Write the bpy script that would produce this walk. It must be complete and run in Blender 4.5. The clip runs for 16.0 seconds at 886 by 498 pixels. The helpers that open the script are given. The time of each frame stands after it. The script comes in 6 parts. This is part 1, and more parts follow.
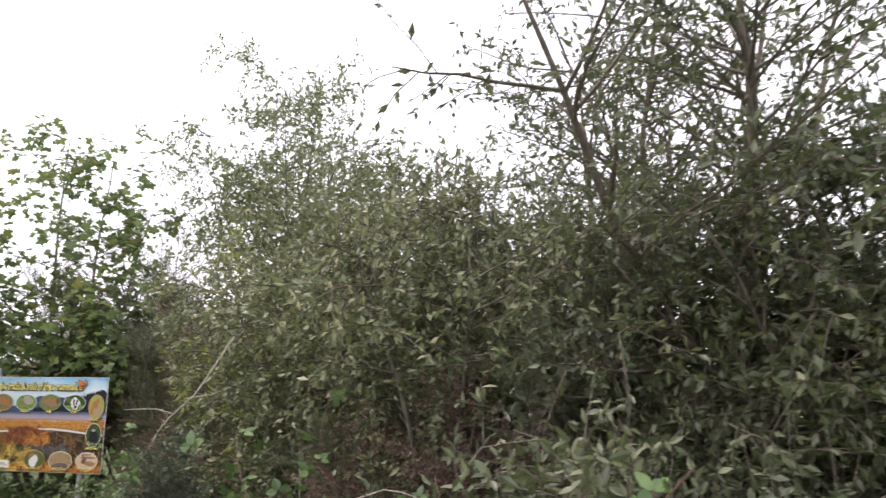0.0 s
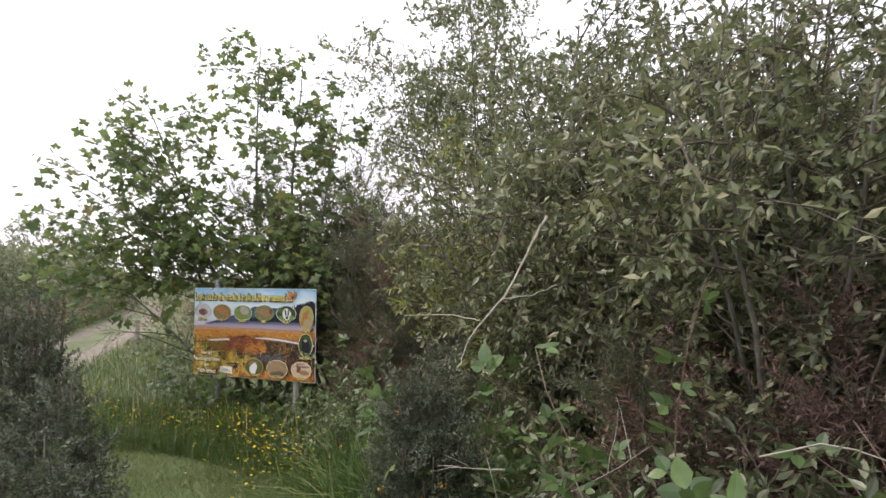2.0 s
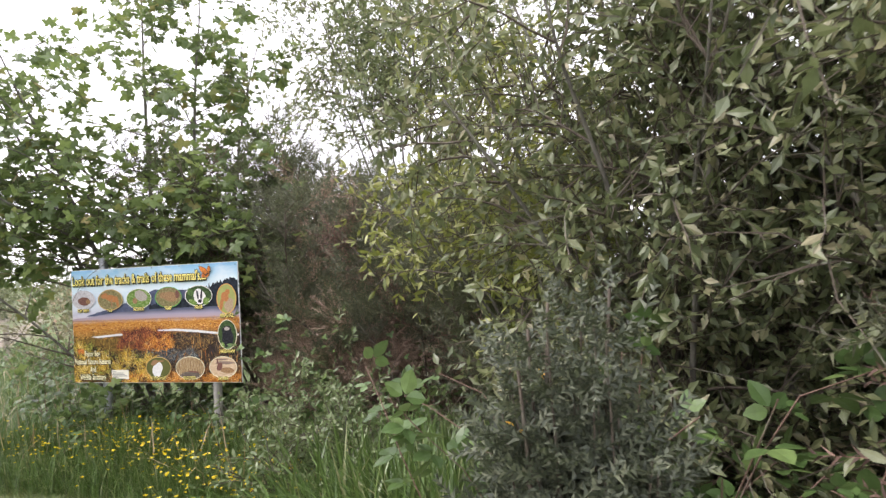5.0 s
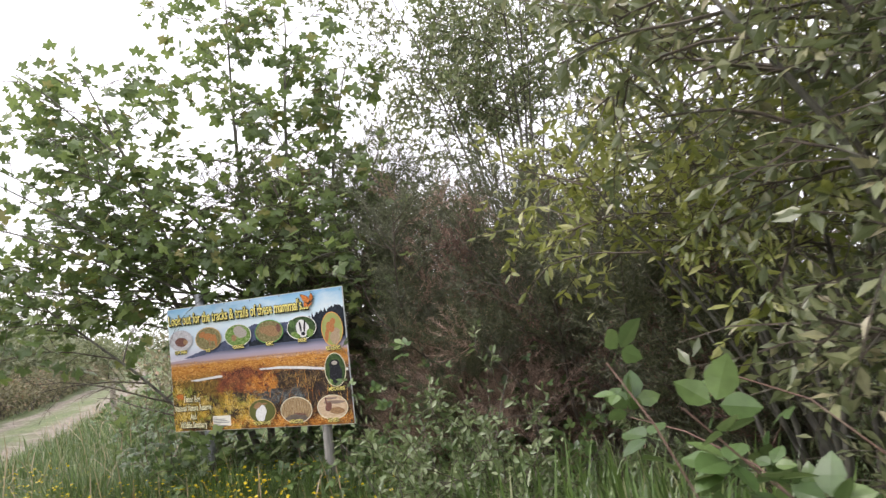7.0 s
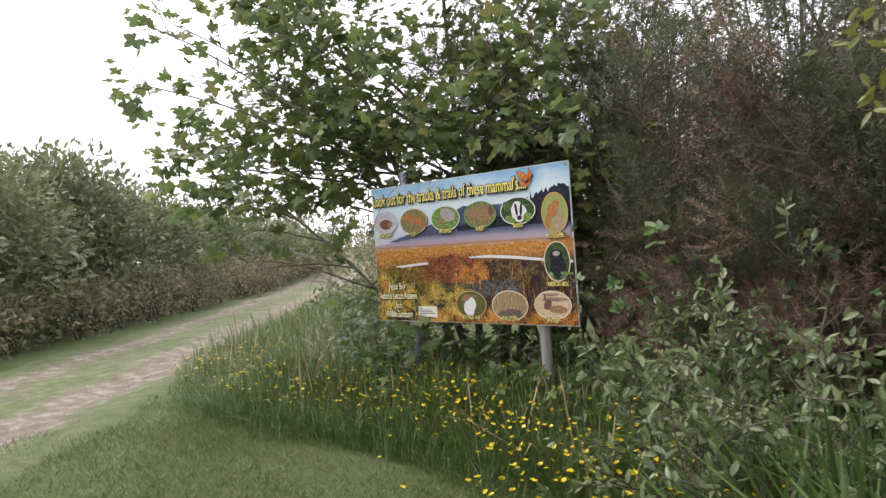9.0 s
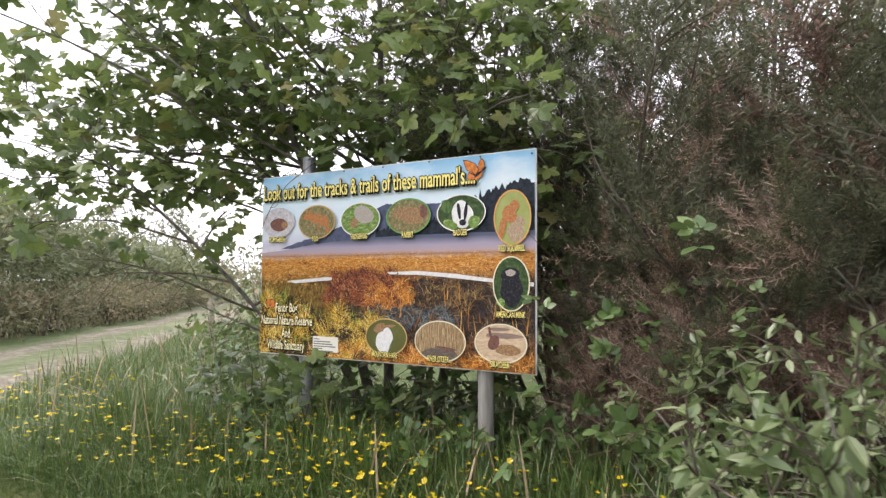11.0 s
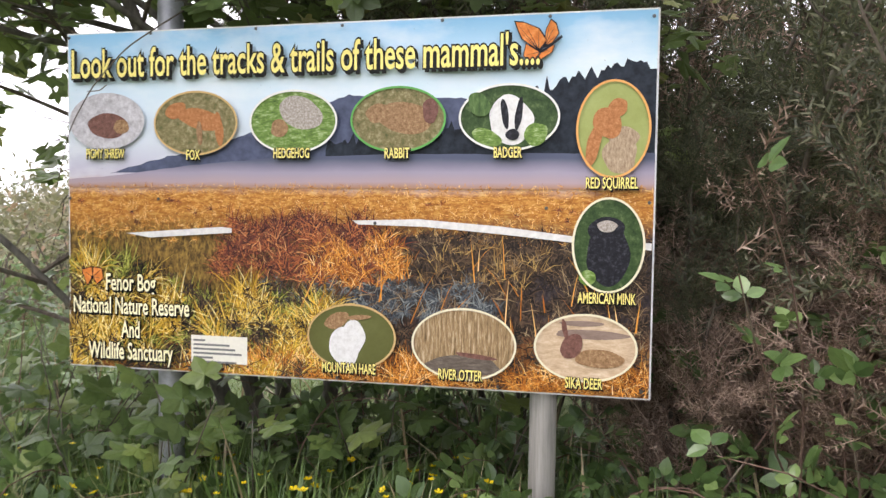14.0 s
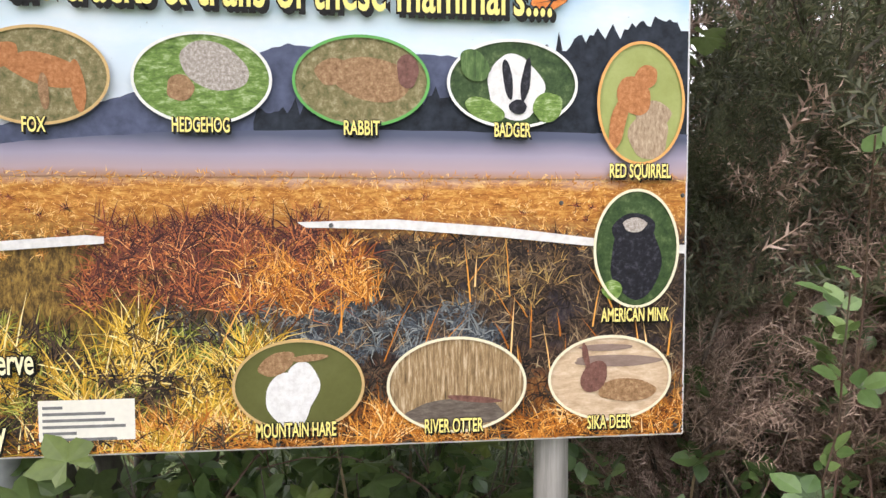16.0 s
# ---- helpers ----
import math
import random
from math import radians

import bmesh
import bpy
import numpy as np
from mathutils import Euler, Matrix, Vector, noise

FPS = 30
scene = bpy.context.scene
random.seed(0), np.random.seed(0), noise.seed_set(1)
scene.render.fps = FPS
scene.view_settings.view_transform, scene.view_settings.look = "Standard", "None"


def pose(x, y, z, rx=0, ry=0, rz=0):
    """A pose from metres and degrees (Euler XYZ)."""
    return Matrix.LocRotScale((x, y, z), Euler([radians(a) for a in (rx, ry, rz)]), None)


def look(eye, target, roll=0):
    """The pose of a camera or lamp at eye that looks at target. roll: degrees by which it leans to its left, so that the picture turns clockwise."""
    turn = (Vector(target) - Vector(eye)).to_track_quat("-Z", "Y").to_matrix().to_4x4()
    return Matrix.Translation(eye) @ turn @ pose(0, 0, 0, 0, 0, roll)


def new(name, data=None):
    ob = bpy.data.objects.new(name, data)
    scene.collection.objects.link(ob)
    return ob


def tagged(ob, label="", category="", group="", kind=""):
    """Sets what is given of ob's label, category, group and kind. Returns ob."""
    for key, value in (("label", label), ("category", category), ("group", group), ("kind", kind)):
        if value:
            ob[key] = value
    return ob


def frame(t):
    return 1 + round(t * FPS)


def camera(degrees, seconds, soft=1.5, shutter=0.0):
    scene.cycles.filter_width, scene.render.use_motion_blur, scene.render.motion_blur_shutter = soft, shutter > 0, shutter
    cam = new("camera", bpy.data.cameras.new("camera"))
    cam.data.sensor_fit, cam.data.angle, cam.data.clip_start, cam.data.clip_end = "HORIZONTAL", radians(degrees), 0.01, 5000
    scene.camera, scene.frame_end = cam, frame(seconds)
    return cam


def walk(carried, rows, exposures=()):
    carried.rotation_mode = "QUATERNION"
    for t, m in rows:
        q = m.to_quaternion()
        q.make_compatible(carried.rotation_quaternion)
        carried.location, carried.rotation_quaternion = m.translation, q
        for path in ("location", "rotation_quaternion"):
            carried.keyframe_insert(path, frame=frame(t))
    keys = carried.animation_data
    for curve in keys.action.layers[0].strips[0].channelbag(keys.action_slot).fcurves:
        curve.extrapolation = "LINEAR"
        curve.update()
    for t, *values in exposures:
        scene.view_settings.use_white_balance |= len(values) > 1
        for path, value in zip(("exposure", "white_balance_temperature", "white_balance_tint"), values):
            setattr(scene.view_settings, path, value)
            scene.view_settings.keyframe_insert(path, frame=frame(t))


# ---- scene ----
cam = camera(67.8, 16.0, soft=1.4, shutter=0.3)
PATH = [
    (0, (7.985, -7.915, 2.256), (7.632, -5.977, 2.601), 0.2),
    (0.5, (7.75, -7.772, 2.233), (7.274, -5.853, 2.533), -0.7),
    (1, (7.519, -7.606, 2.215), (6.964, -5.69, 2.366), -1.3),
    (1.5, (7.32, -7.387, 2.202), (6.495, -5.574, 2.384), -1.6),
    (2, (7.101, -7.192, 2.167), (6.286, -5.368, 2.268), 0.3),
    (2.5, (6.839, -6.991, 2.158), (6.105, -5.131, 2.199), 0.3),
    (3, (6.645, -6.768, 2.11), (5.81, -4.95, 2.131), -0.7),
    (3.5, (6.456, -6.517, 2.084), (5.614, -4.703, 2.084), 1.0),
    (3.7, (6.37, -6.404, 2.018), (5.61, -4.556, 2.117), 2.0),
    (5.8, (5.628, -5.496, 1.846), (5.105, -3.565, 1.867), -3.6),
    (6, (5.569, -5.401, 1.812), (4.911, -3.514, 1.901), -3.3),
    (6.5, (5.427, -5.2, 1.749), (4.607, -3.382, 1.893), -4.5),
    (7, (5.203, -5.087, 1.704), (4.441, -3.249, 1.903), -6.5),
    (7.5, (5.026, -4.856, 1.72), (4.038, -3.121, 1.84), -8.1),
    (8, (4.887, -4.66, 1.653), (3.706, -3.055, 1.819), -4.6),
    (8.5, (4.664, -4.486, 1.606), (3.389, -2.946, 1.655), -3.6),
    (9, (4.462, -4.282, 1.555), (3.167, -2.757, 1.528), -4.2),
    (9.5, (4.186, -4.092, 1.477), (2.98, -2.499, 1.567), -2.1),
    (9.7, (4.105, -4.025, 1.449), (2.96, -2.387, 1.537), -0.8),
    (11.8, (3.008, -2.939, 1.301), (2.078, -1.172, 1.409), 0.3),
    (12, (2.87, -2.911, 1.313), (2.026, -1.1, 1.405), -0.5),
    (12.5, (2.572, -2.667, 1.348), (1.708, -0.863, 1.347), -0.7),
    (13, (2.324, -2.477, 1.376), (1.471, -0.669, 1.314), 2.3),
    (13.5, (2.034, -2.301, 1.385), (1.439, -0.393, 1.322), 2.0),
    (14, (1.816, -2.138, 1.4), (1.443, -0.174, 1.32), 0.8),
    (14.5, (1.643, -1.911, 1.41), (1.369, 0.069, 1.478), -1.1),
    (15, (1.487, -1.754, 1.421), (1.464, 0.246, 1.435), 0.4),
    (15.5, (1.337, -1.68, 1.405), (1.545, 0.309, 1.366), 0.5),
    (16, (1.279, -1.614, 1.417), (1.491, 0.372, 1.318), 0.0),
]
walk(cam, [(t, look(eye, target, roll)) for t, eye, target, roll in PATH],
     exposures=[(0, 0.49, 6500, 20), (1.0, 0.29, 6500, 20), (2.5, 0.29, 6500, 20), (3.7, 0.49, 6500, 20), (5.8, 1.04, 6500, 20), (6.5, 0.94, 6500, 20), (7.2, 0.59, 6500, 20), (8.0, 0.44, 6500, 20), (9.7, 0.49, 6500, 20), (12.0, 0.92, 6500, 20), (13.2, 0.9, 6500, 20), (15.0, 1.1, 6500, 20), (16.0, 1.12, 6500, 20)])

# ---- light ----
world = bpy.data.worlds.new("overcast_sky")
scene.world = world
world.use_nodes = True
wn = world.node_tree
wbg = wn.nodes["Background"]
sky = wn.nodes.new("ShaderNodeTexSky")
sky.sky_type = "NISHITA"
sky.sun_disc = False
sky.sun_elevation, sky.sun_rotation = radians(48), radians(-60)
sky.air_density, sky.dust_density = 1.0, 4.0
cloud = wn.nodes.new("ShaderNodeMix")
cloud.data_type = "RGBA"
cloud.inputs[0].default_value = 0.86
cloud.inputs[7].default_value = (11.6, 11.9, 12.4, 1)
wn.links.new(sky.outputs[0], cloud.inputs[6])
wn.links.new(cloud.outputs[2], wbg.inputs[0])
wbg.inputs[1].default_value = 0.115
sun_data = bpy.data.lights.new("sun", "SUN")
sun_data.energy, sun_data.angle, sun_data.color = 1.5, radians(25), (1.0, 0.96, 0.9)
sun = new("sun", sun_data)
sun.matrix_world = look((-20, -12, 30), (2, -2, 0))

# ---- materials ----
def node_mat(name):
    m = bpy.data.materials.new(name)
    m.use_nodes = True
    t = m.node_tree
    return m, t, t.nodes["Principled BSDF"], t.nodes["Material Output"]


def ramp(t, fac, stops):
    r = t.nodes.new("ShaderNodeValToRGB")
    e = r.color_ramp.elements
    while len(e) < len(stops):
        e.new(0.5)
    for i, (p, c) in enumerate(stops):
        e[i].position, e[i].color = p, (*c, 1)
    t.links.new(fac, r.inputs[0])
    return r.outputs[0]


def noise_tex(t, scale, detail=4, rough=0.6, vec=None, stretch=None):
    n = t.nodes.new("ShaderNodeTexNoise")
    n.inputs["Scale"].default_value, n.inputs["Detail"].default_value, n.inputs["Roughness"].default_value = scale, detail, rough
    if vec is None:
        vec = t.nodes.new("ShaderNodeTexCoord").outputs["Object"]
    if stretch:
        mp = t.nodes.new("ShaderNodeMapping")
        mp.inputs["Scale"].default_value = stretch
        t.links.new(vec, mp.inputs[0])
        vec = mp.outputs[0]
    t.links.new(vec, n.inputs["Vector"])
    return n.outputs["Fac"]


def mix_rgb(t, fac, a, b, blend="MIX"):
    m = t.nodes.new("ShaderNodeMix")
    m.data_type, m.blend_type = "RGBA", blend
    for sock, v in ((m.inputs[0], fac), (m.inputs[6], a), (m.inputs[7], b)):
        if hasattr(v, "node"):
            t.links.new(v, sock)
        else:
            sock.default_value = v if isinstance(v, float) else (*v, 1)
    return m.outputs[2]


def bump(t, bsdf, height, strength=0.4, distance=0.01):
    b = t.nodes.new("ShaderNodeBump")
    b.inputs["Strength"].default_value, b.inputs["Distance"].default_value = strength, distance
    t.links.new(height, b.inputs["Height"])
    t.links.new(b.outputs[0], bsdf.inputs["Normal"])


def leaf_mat(name, stops, rough=0.36, through_light=0.24, glow=(0.25, 0.32, 0.12), per_object=False, patch=0.9, warm=True):
    """Leaves: every leaf its own tint, larger patches of tint over the plant, light through the blade."""
    m, t, p, out = node_mat(name)
    if per_object:
        rnd = t.nodes.new("ShaderNodeObjectInfo").outputs["Random"]
    else:
        rnd = t.nodes.new("ShaderNodeNewGeometry").outputs["Random Per Island"]
    col = ramp(t, rnd, stops)
    geo = t.nodes.new("ShaderNodeNewGeometry")
    big = noise_tex(t, patch, 3, 0.6, geo.outputs["Position"])
    tint = ramp(t, big, [(0.3, (0.8, 0.71, 0.74)), (0.7, (1.16, 0.95, 0.9))])
    if not warm:
        tint = (0.9, 0.86, 0.88)
    col = mix_rgb(t, 1.0, col, tint, "MULTIPLY")
    fine = noise_tex(t, 60, 2, 0.5, geo.outputs["Position"])
    col = mix_rgb(t, 1.0, col, ramp(t, fine, [(0.3, (0.85, 0.85, 0.85)), (0.75, (1.12, 1.12, 1.12))]), "MULTIPLY")
    t.links.new(col, p.inputs["Base Color"])
    p.inputs["Roughness"].default_value = rough
    p.inputs["Specular IOR Level"].default_value = 0.55
    if through_light:
        tr = t.nodes.new("ShaderNodeBsdfTranslucent")
        t.links.new(mix_rgb(t, 0.5, col, glow), tr.inputs["Color"])
        mx = t.nodes.new("ShaderNodeMixShader")
        mx.inputs[0].default_value = through_light
        t.links.new(p.outputs[0], mx.inputs[1])
        t.links.new(tr.outputs[0], mx.inputs[2])
        t.links.new(mx.outputs[0], out.inputs[0])
    return m


def bark_mat(name, a, b, scale=25):
    m, t, p, out = node_mat(name)
    n = noise_tex(t, scale, 5, 0.65, stretch=(1, 1, 0.25))
    lich = noise_tex(t, 6, 3)
    col = ramp(t, n, [(0.3, a), (0.7, b)])
    col = mix_rgb(t, ramp(t, lich, [(0.52, (0, 0, 0)), (0.7, (0.5, 0.5, 0.5))]), col, (0.26, 0.27, 0.2))
    t.links.new(col, p.inputs["Base Color"])
    p.inputs["Roughness"].default_value = 0.85
    bump(t, p, n, 0.5, 0.004)
    return m


M_SALLOW = leaf_mat("sallow_leaf", [(0, (0.12, 0.17, 0.088)), (0.45, (0.18, 0.245, 0.115)), (0.8, (0.26, 0.325, 0.16)), (1, (0.37, 0.39, 0.235))], patch=0.7)
M_WILLOW = leaf_mat("willow_leaf", [(0, (0.14, 0.18, 0.045)), (0.5, (0.24, 0.29, 0.07)), (0.85, (0.36, 0.4, 0.11)), (1, (0.5, 0.52, 0.22))], warm=False, through_light=0.34, glow=(0.4, 0.42, 0.08))
M_SYC = leaf_mat("sycamore_leaf", [(0, (0.1, 0.155, 0.055)), (0.55, (0.155, 0.24, 0.072)), (0.88, (0.25, 0.35, 0.085)), (1, (0.312, 0.260, 0.091))], through_light=0.42, warm=False)
M_SYC_ONE = leaf_mat("sycamore_leaf_single", [(0, (0.09, 0.15, 0.052)), (0.6, (0.15, 0.24, 0.068)), (1, (0.28, 0.37, 0.09))], per_object=True, through_light=0.42, warm=False)
M_BRAMBLE = leaf_mat("bramble_leaf", [(0, (0.06, 0.12, 0.035)), (0.6, (0.11, 0.2, 0.058)), (1, (0.2, 0.31, 0.095))], warm=False, through_light=0.25)
M_BRAMBLE_ONE = leaf_mat("bramble_leaf_single", [(0, (0.075, 0.14, 0.042)), (0.6, (0.125, 0.22, 0.066)), (1, (0.22, 0.33, 0.1))], warm=False, through_light=0.25, per_object=True)
M_GORSE = leaf_mat("gorse_spines", [(0, (0.054, 0.061, 0.036)), (0.6, (0.108, 0.12, 0.066)), (1, (0.23, 0.24, 0.135))], warm=False, through_light=0.2, rough=0.6)
# Darker copy of the gorse foliage; the bushes' darkness is put into the colour.
M_GORSE_DARK = leaf_mat("dark_gorse_shoots", [(0, (0.045, 0.058, 0.038)), (0.6, (0.09, 0.112, 0.064)), (1, (0.19, 0.215, 0.13))], warm=False, through_light=0.1, rough=0.6)
M_GORSE_DEAD = leaf_mat("dead_gorse_spines", [(0, (0.17, 0.12, 0.09)), (0.5, (0.36, 0.26, 0.19)), (0.8, (0.52, 0.4, 0.3)), (1, (0.7, 0.56, 0.43))], warm=False, through_light=0.2, rough=0.8, glow=(0.3, 0.2, 0.1))
M_SAPLING = leaf_mat("sapling_leaf", [(0, (0.12, 0.185, 0.075)), (0.5, (0.2, 0.285, 0.115)), (1, (0.34, 0.41, 0.21))], warm=False, through_light=0.3)
# Darker copy of the dead gorse colour, with thicket shade put into it.
M_GORSE_DEAD_SHADED = leaf_mat("shaded_dead_gorse_spines", [(0, (0.08, 0.058, 0.046)), (0.6, (0.18, 0.13, 0.1)), (1, (0.34, 0.255, 0.195))], through_light=0.1, rough=0.85, glow=(0.2, 0.14, 0.09))
M_LOW = leaf_mat("broad_sallow_leaf", [(0, (0.075, 0.11, 0.058)), (0.6, (0.12, 0.17, 0.085)), (1, (0.24, 0.29, 0.17))], through_light=0.18)
M_GORSE_FLOWER = leaf_mat("gorse_flower", [(0, (0.7, 0.42, 0.02)), (1, (0.85, 0.6, 0.04))], glow=(0.8, 0.6, 0.05))
M_DARKTREE = leaf_mat("hawthorn_leaf", [(0, (0.05, 0.08, 0.04)), (0.6, (0.085, 0.12, 0.055)), (1, (0.15, 0.19, 0.08))])
M_GRASS = leaf_mat("long_grass", [(0, (0.055, 0.115, 0.022)), (0.5, (0.1, 0.185, 0.038)), (0.85, (0.165, 0.275, 0.065)), (1, (0.42, 0.43, 0.22))], patch=0.6, warm=False)
M_TURF = leaf_mat("mown_grass", [(0, (0.09, 0.16, 0.045)), (0.6, (0.14, 0.22, 0.065)), (1, (0.25, 0.29, 0.11))], patch=0.5)
M_HAY = leaf_mat("dry_grass_stalk", [(0, (0.3, 0.27, 0.15)), (1, (0.45, 0.42, 0.26))], through_light=0.15, glow=(0.5, 0.45, 0.25))
M_WEED = leaf_mat("buttercup_green", [(0, (0.06, 0.13, 0.03)), (1, (0.12, 0.22, 0.05))], through_light=0.2)
M_ASH = leaf_mat("ash_leaf", [(0, (0.13, 0.19, 0.085)), (0.5, (0.21, 0.29, 0.125)), (1, (0.33, 0.4, 0.19))], patch=0.5)
M_HEDGE = leaf_mat("hedge_leaf", [(0, (0.135, 0.195, 0.11)), (0.5, (0.212, 0.28, 0.155)), (1, (0.338, 0.397, 0.24))], patch=0.35, rough=0.6)
M_BRUSH = leaf_mat("bramble_hedge_leaf", [(0, (0.15, 0.165, 0.105)), (0.5, (0.24, 0.25, 0.155)), (0.85, (0.31, 0.33, 0.2)), (1, (0.390, 0.265, 0.187))], patch=0.5, rough=0.7)
M_PETAL = leaf_mat("buttercup_petal", [(0, (0.85, 0.64, 0.01)), (1, (0.95, 0.8, 0.03))], through_light=0.25, glow=(0.9, 0.75, 0.03), rough=0.25, warm=False)
M_PETAL_ONE = leaf_mat("buttercup_petal_single", [(0, (0.85, 0.64, 0.01)), (1, (0.95, 0.8, 0.03))], through_light=0.25, glow=(0.9, 0.75, 0.03), rough=0.25, warm=False, per_object=True)
M_BARK = bark_mat("grey_bark", (0.06, 0.055, 0.045), (0.2, 0.185, 0.15))
M_TWIG = bark_mat("brown_twig", (0.05, 0.04, 0.03), (0.14, 0.11, 0.08), 60)
M_DEADWOOD = bark_mat("bleached_deadwood", (0.22, 0.19, 0.15), (0.45, 0.41, 0.34), 40)
M_CANE = bark_mat("bramble_cane", (0.1, 0.05, 0.04), (0.2, 0.13, 0.09), 80)

# ground and track
def ground_mat():
    m, t, p, out = node_mat("turf_soil")
    pos = t.nodes.new("ShaderNodeNewGeometry").outputs["Position"]
    big = noise_tex(t, 0.35, 4, 0.6, pos)
    mid = noise_tex(t, 3.5, 5, 0.65, pos)
    fine = noise_tex(t, 70, 4, 0.7, pos)
    col = ramp(t, mid, [(0.28, (0.065, 0.1, 0.03)), (0.52, (0.11, 0.17, 0.05)), (0.78, (0.19, 0.225, 0.085))])
    col = mix_rgb(t, ramp(t, big, [(0.35, (0, 0, 0)), (0.7, (0.55, 0.55, 0.55))]), col, (0.17, 0.19, 0.08))
    col = mix_rgb(t, 0.75, col, ramp(t, fine, [(0.3, (0.3, 0.3, 0.3)), (0.7, (1.25, 1.25, 1.2))]), "MULTIPLY")
    t.links.new(col, p.inputs["Base Color"])
    p.inputs["Roughness"].default_value = 0.95
    bump(t, p, fine, 0.8, 0.02)
    return m


def track_mat():
    m, t, p, out = node_mat("worn_gravel_track")
    uv = t.nodes.new("ShaderNodeUVMap").outputs[0]
    sep = t.nodes.new("ShaderNodeSeparateXYZ")
    t.links.new(uv, sep.inputs[0])
    pos = t.nodes.new("ShaderNodeNewGeometry").outputs["Position"]
    patchy = noise_tex(t, 0.8, 6, 0.72, pos)
    mid = noise_tex(t, 5, 4, 0.65, pos)
    fine = noise_tex(t, 55, 4, 0.75, pos)
    soil = ramp(t, mid, [(0.3, (0.17, 0.135, 0.1)), (0.5, (0.26, 0.215, 0.165)), (0.7, (0.46, 0.42, 0.36))])
    soil = mix_rgb(t, 0.7, soil, ramp(t, fine, [(0.3, (0.5, 0.5, 0.5)), (0.7, (1.25, 1.25, 1.25))]), "MULTIPLY")
    grass = ramp(t, mid, [(0.3, (0.1, 0.14, 0.05)), (0.7, (0.2, 0.235, 0.1))])
    grass = mix_rgb(t, 0.7, grass, ramp(t, fine, [(0.3, (0.4, 0.4, 0.4)), (0.7, (1.2, 1.2, 1.2))]), "MULTIPLY")
    wheel = ramp(t, sep.outputs[0], [(0.06, (0, 0, 0)), (0.24, (0.75, 0.75, 0.75)), (0.4, (0.45, 0.45, 0.45)), (0.52, (0.4, 0.4, 0.4)), (0.72, (0.85, 0.85, 0.85)), (0.95, (0, 0, 0))])
    ad = t.nodes.new("ShaderNodeMath")
    ad.operation = "ADD"
    t.links.new(wheel, ad.inputs[0])
    t.links.new(patchy, ad.inputs[1])
    # the sum runs past one, so it is halved before the ramp
    hf = t.nodes.new("ShaderNodeMath")
    hf.operation = "MULTIPLY"
    hf.inputs[1].default_value = 0.5
    t.links.new(ad.outputs[0], hf.inputs[0])
    mask = ramp(t, hf.outputs[0], [(0.45, (0, 0, 0)), (0.6, (0.9, 0.9, 0.9))])
    t.links.new(mix_rgb(t, mask, grass, soil), p.inputs["Base Color"])
    p.inputs["Roughness"].default_value = 0.9
    bump(t, p, fine, 0.7, 0.02)
    return m


M_GROUND, M_TRACK = ground_mat(), track_mat()
rng = np.random.default_rng(7)


# ---- mesh helpers ----
def quick_mesh(name, verts, tris, mat, uv=None, smooth=False):
    me = bpy.data.meshes.new(name)
    v, f = np.asarray(verts, np.float32), np.asarray(tris, np.int32)
    me.vertices.add(len(v))
    me.vertices.foreach_set("co", v.ravel())
    k = f.shape[1]
    me.loops.add(f.size)
    me.loops.foreach_set("vertex_index", f.ravel())
    me.polygons.add(len(f))
    me.polygons.foreach_set("loop_start", np.arange(0, f.size, k, dtype=np.int32))
    me.polygons.foreach_set("use_smooth", np.full(len(f), smooth))
    if uv is not None:
        layer = me.uv_layers.new(name="UVMap")
        layer.data.foreach_set("uv", np.asarray(uv, np.float32)[f.ravel()].ravel())
    me.update(calc_edges=True)
    me.materials.append(mat)
    return me


def under(ob, parent):
    ob.parent = parent
    return ob


def part(name, bm, material, parent, label=""):
    me = bpy.data.meshes.new(name)
    bm.to_mesh(me)
    bm.free()
    me.materials.append(material)
    ob = under(new(name, me), parent)
    return tagged(ob, label)


def part_np(name, verts, faces, material, parent, label="", kind="", smooth=False, uv=None):
    ob = new(name, quick_mesh(name, verts, faces, material, uv, smooth))
    if parent:
        under(ob, parent)
    return tagged(ob, label, kind=kind)


def unit(a):
    if a.ndim == 1:
        return a / max(math.sqrt(a[0] * a[0] + a[1] * a[1] + a[2] * a[2]), 1e-9)
    return a / np.maximum(np.linalg.norm(a, axis=-1, keepdims=True), 1e-9)


def cross(a, b):
    return np.stack([a[:, 1] * b[:, 2] - a[:, 2] * b[:, 1], a[:, 2] * b[:, 0] - a[:, 0] * b[:, 2], a[:, 0] * b[:, 1] - a[:, 1] * b[:, 0]], -1)


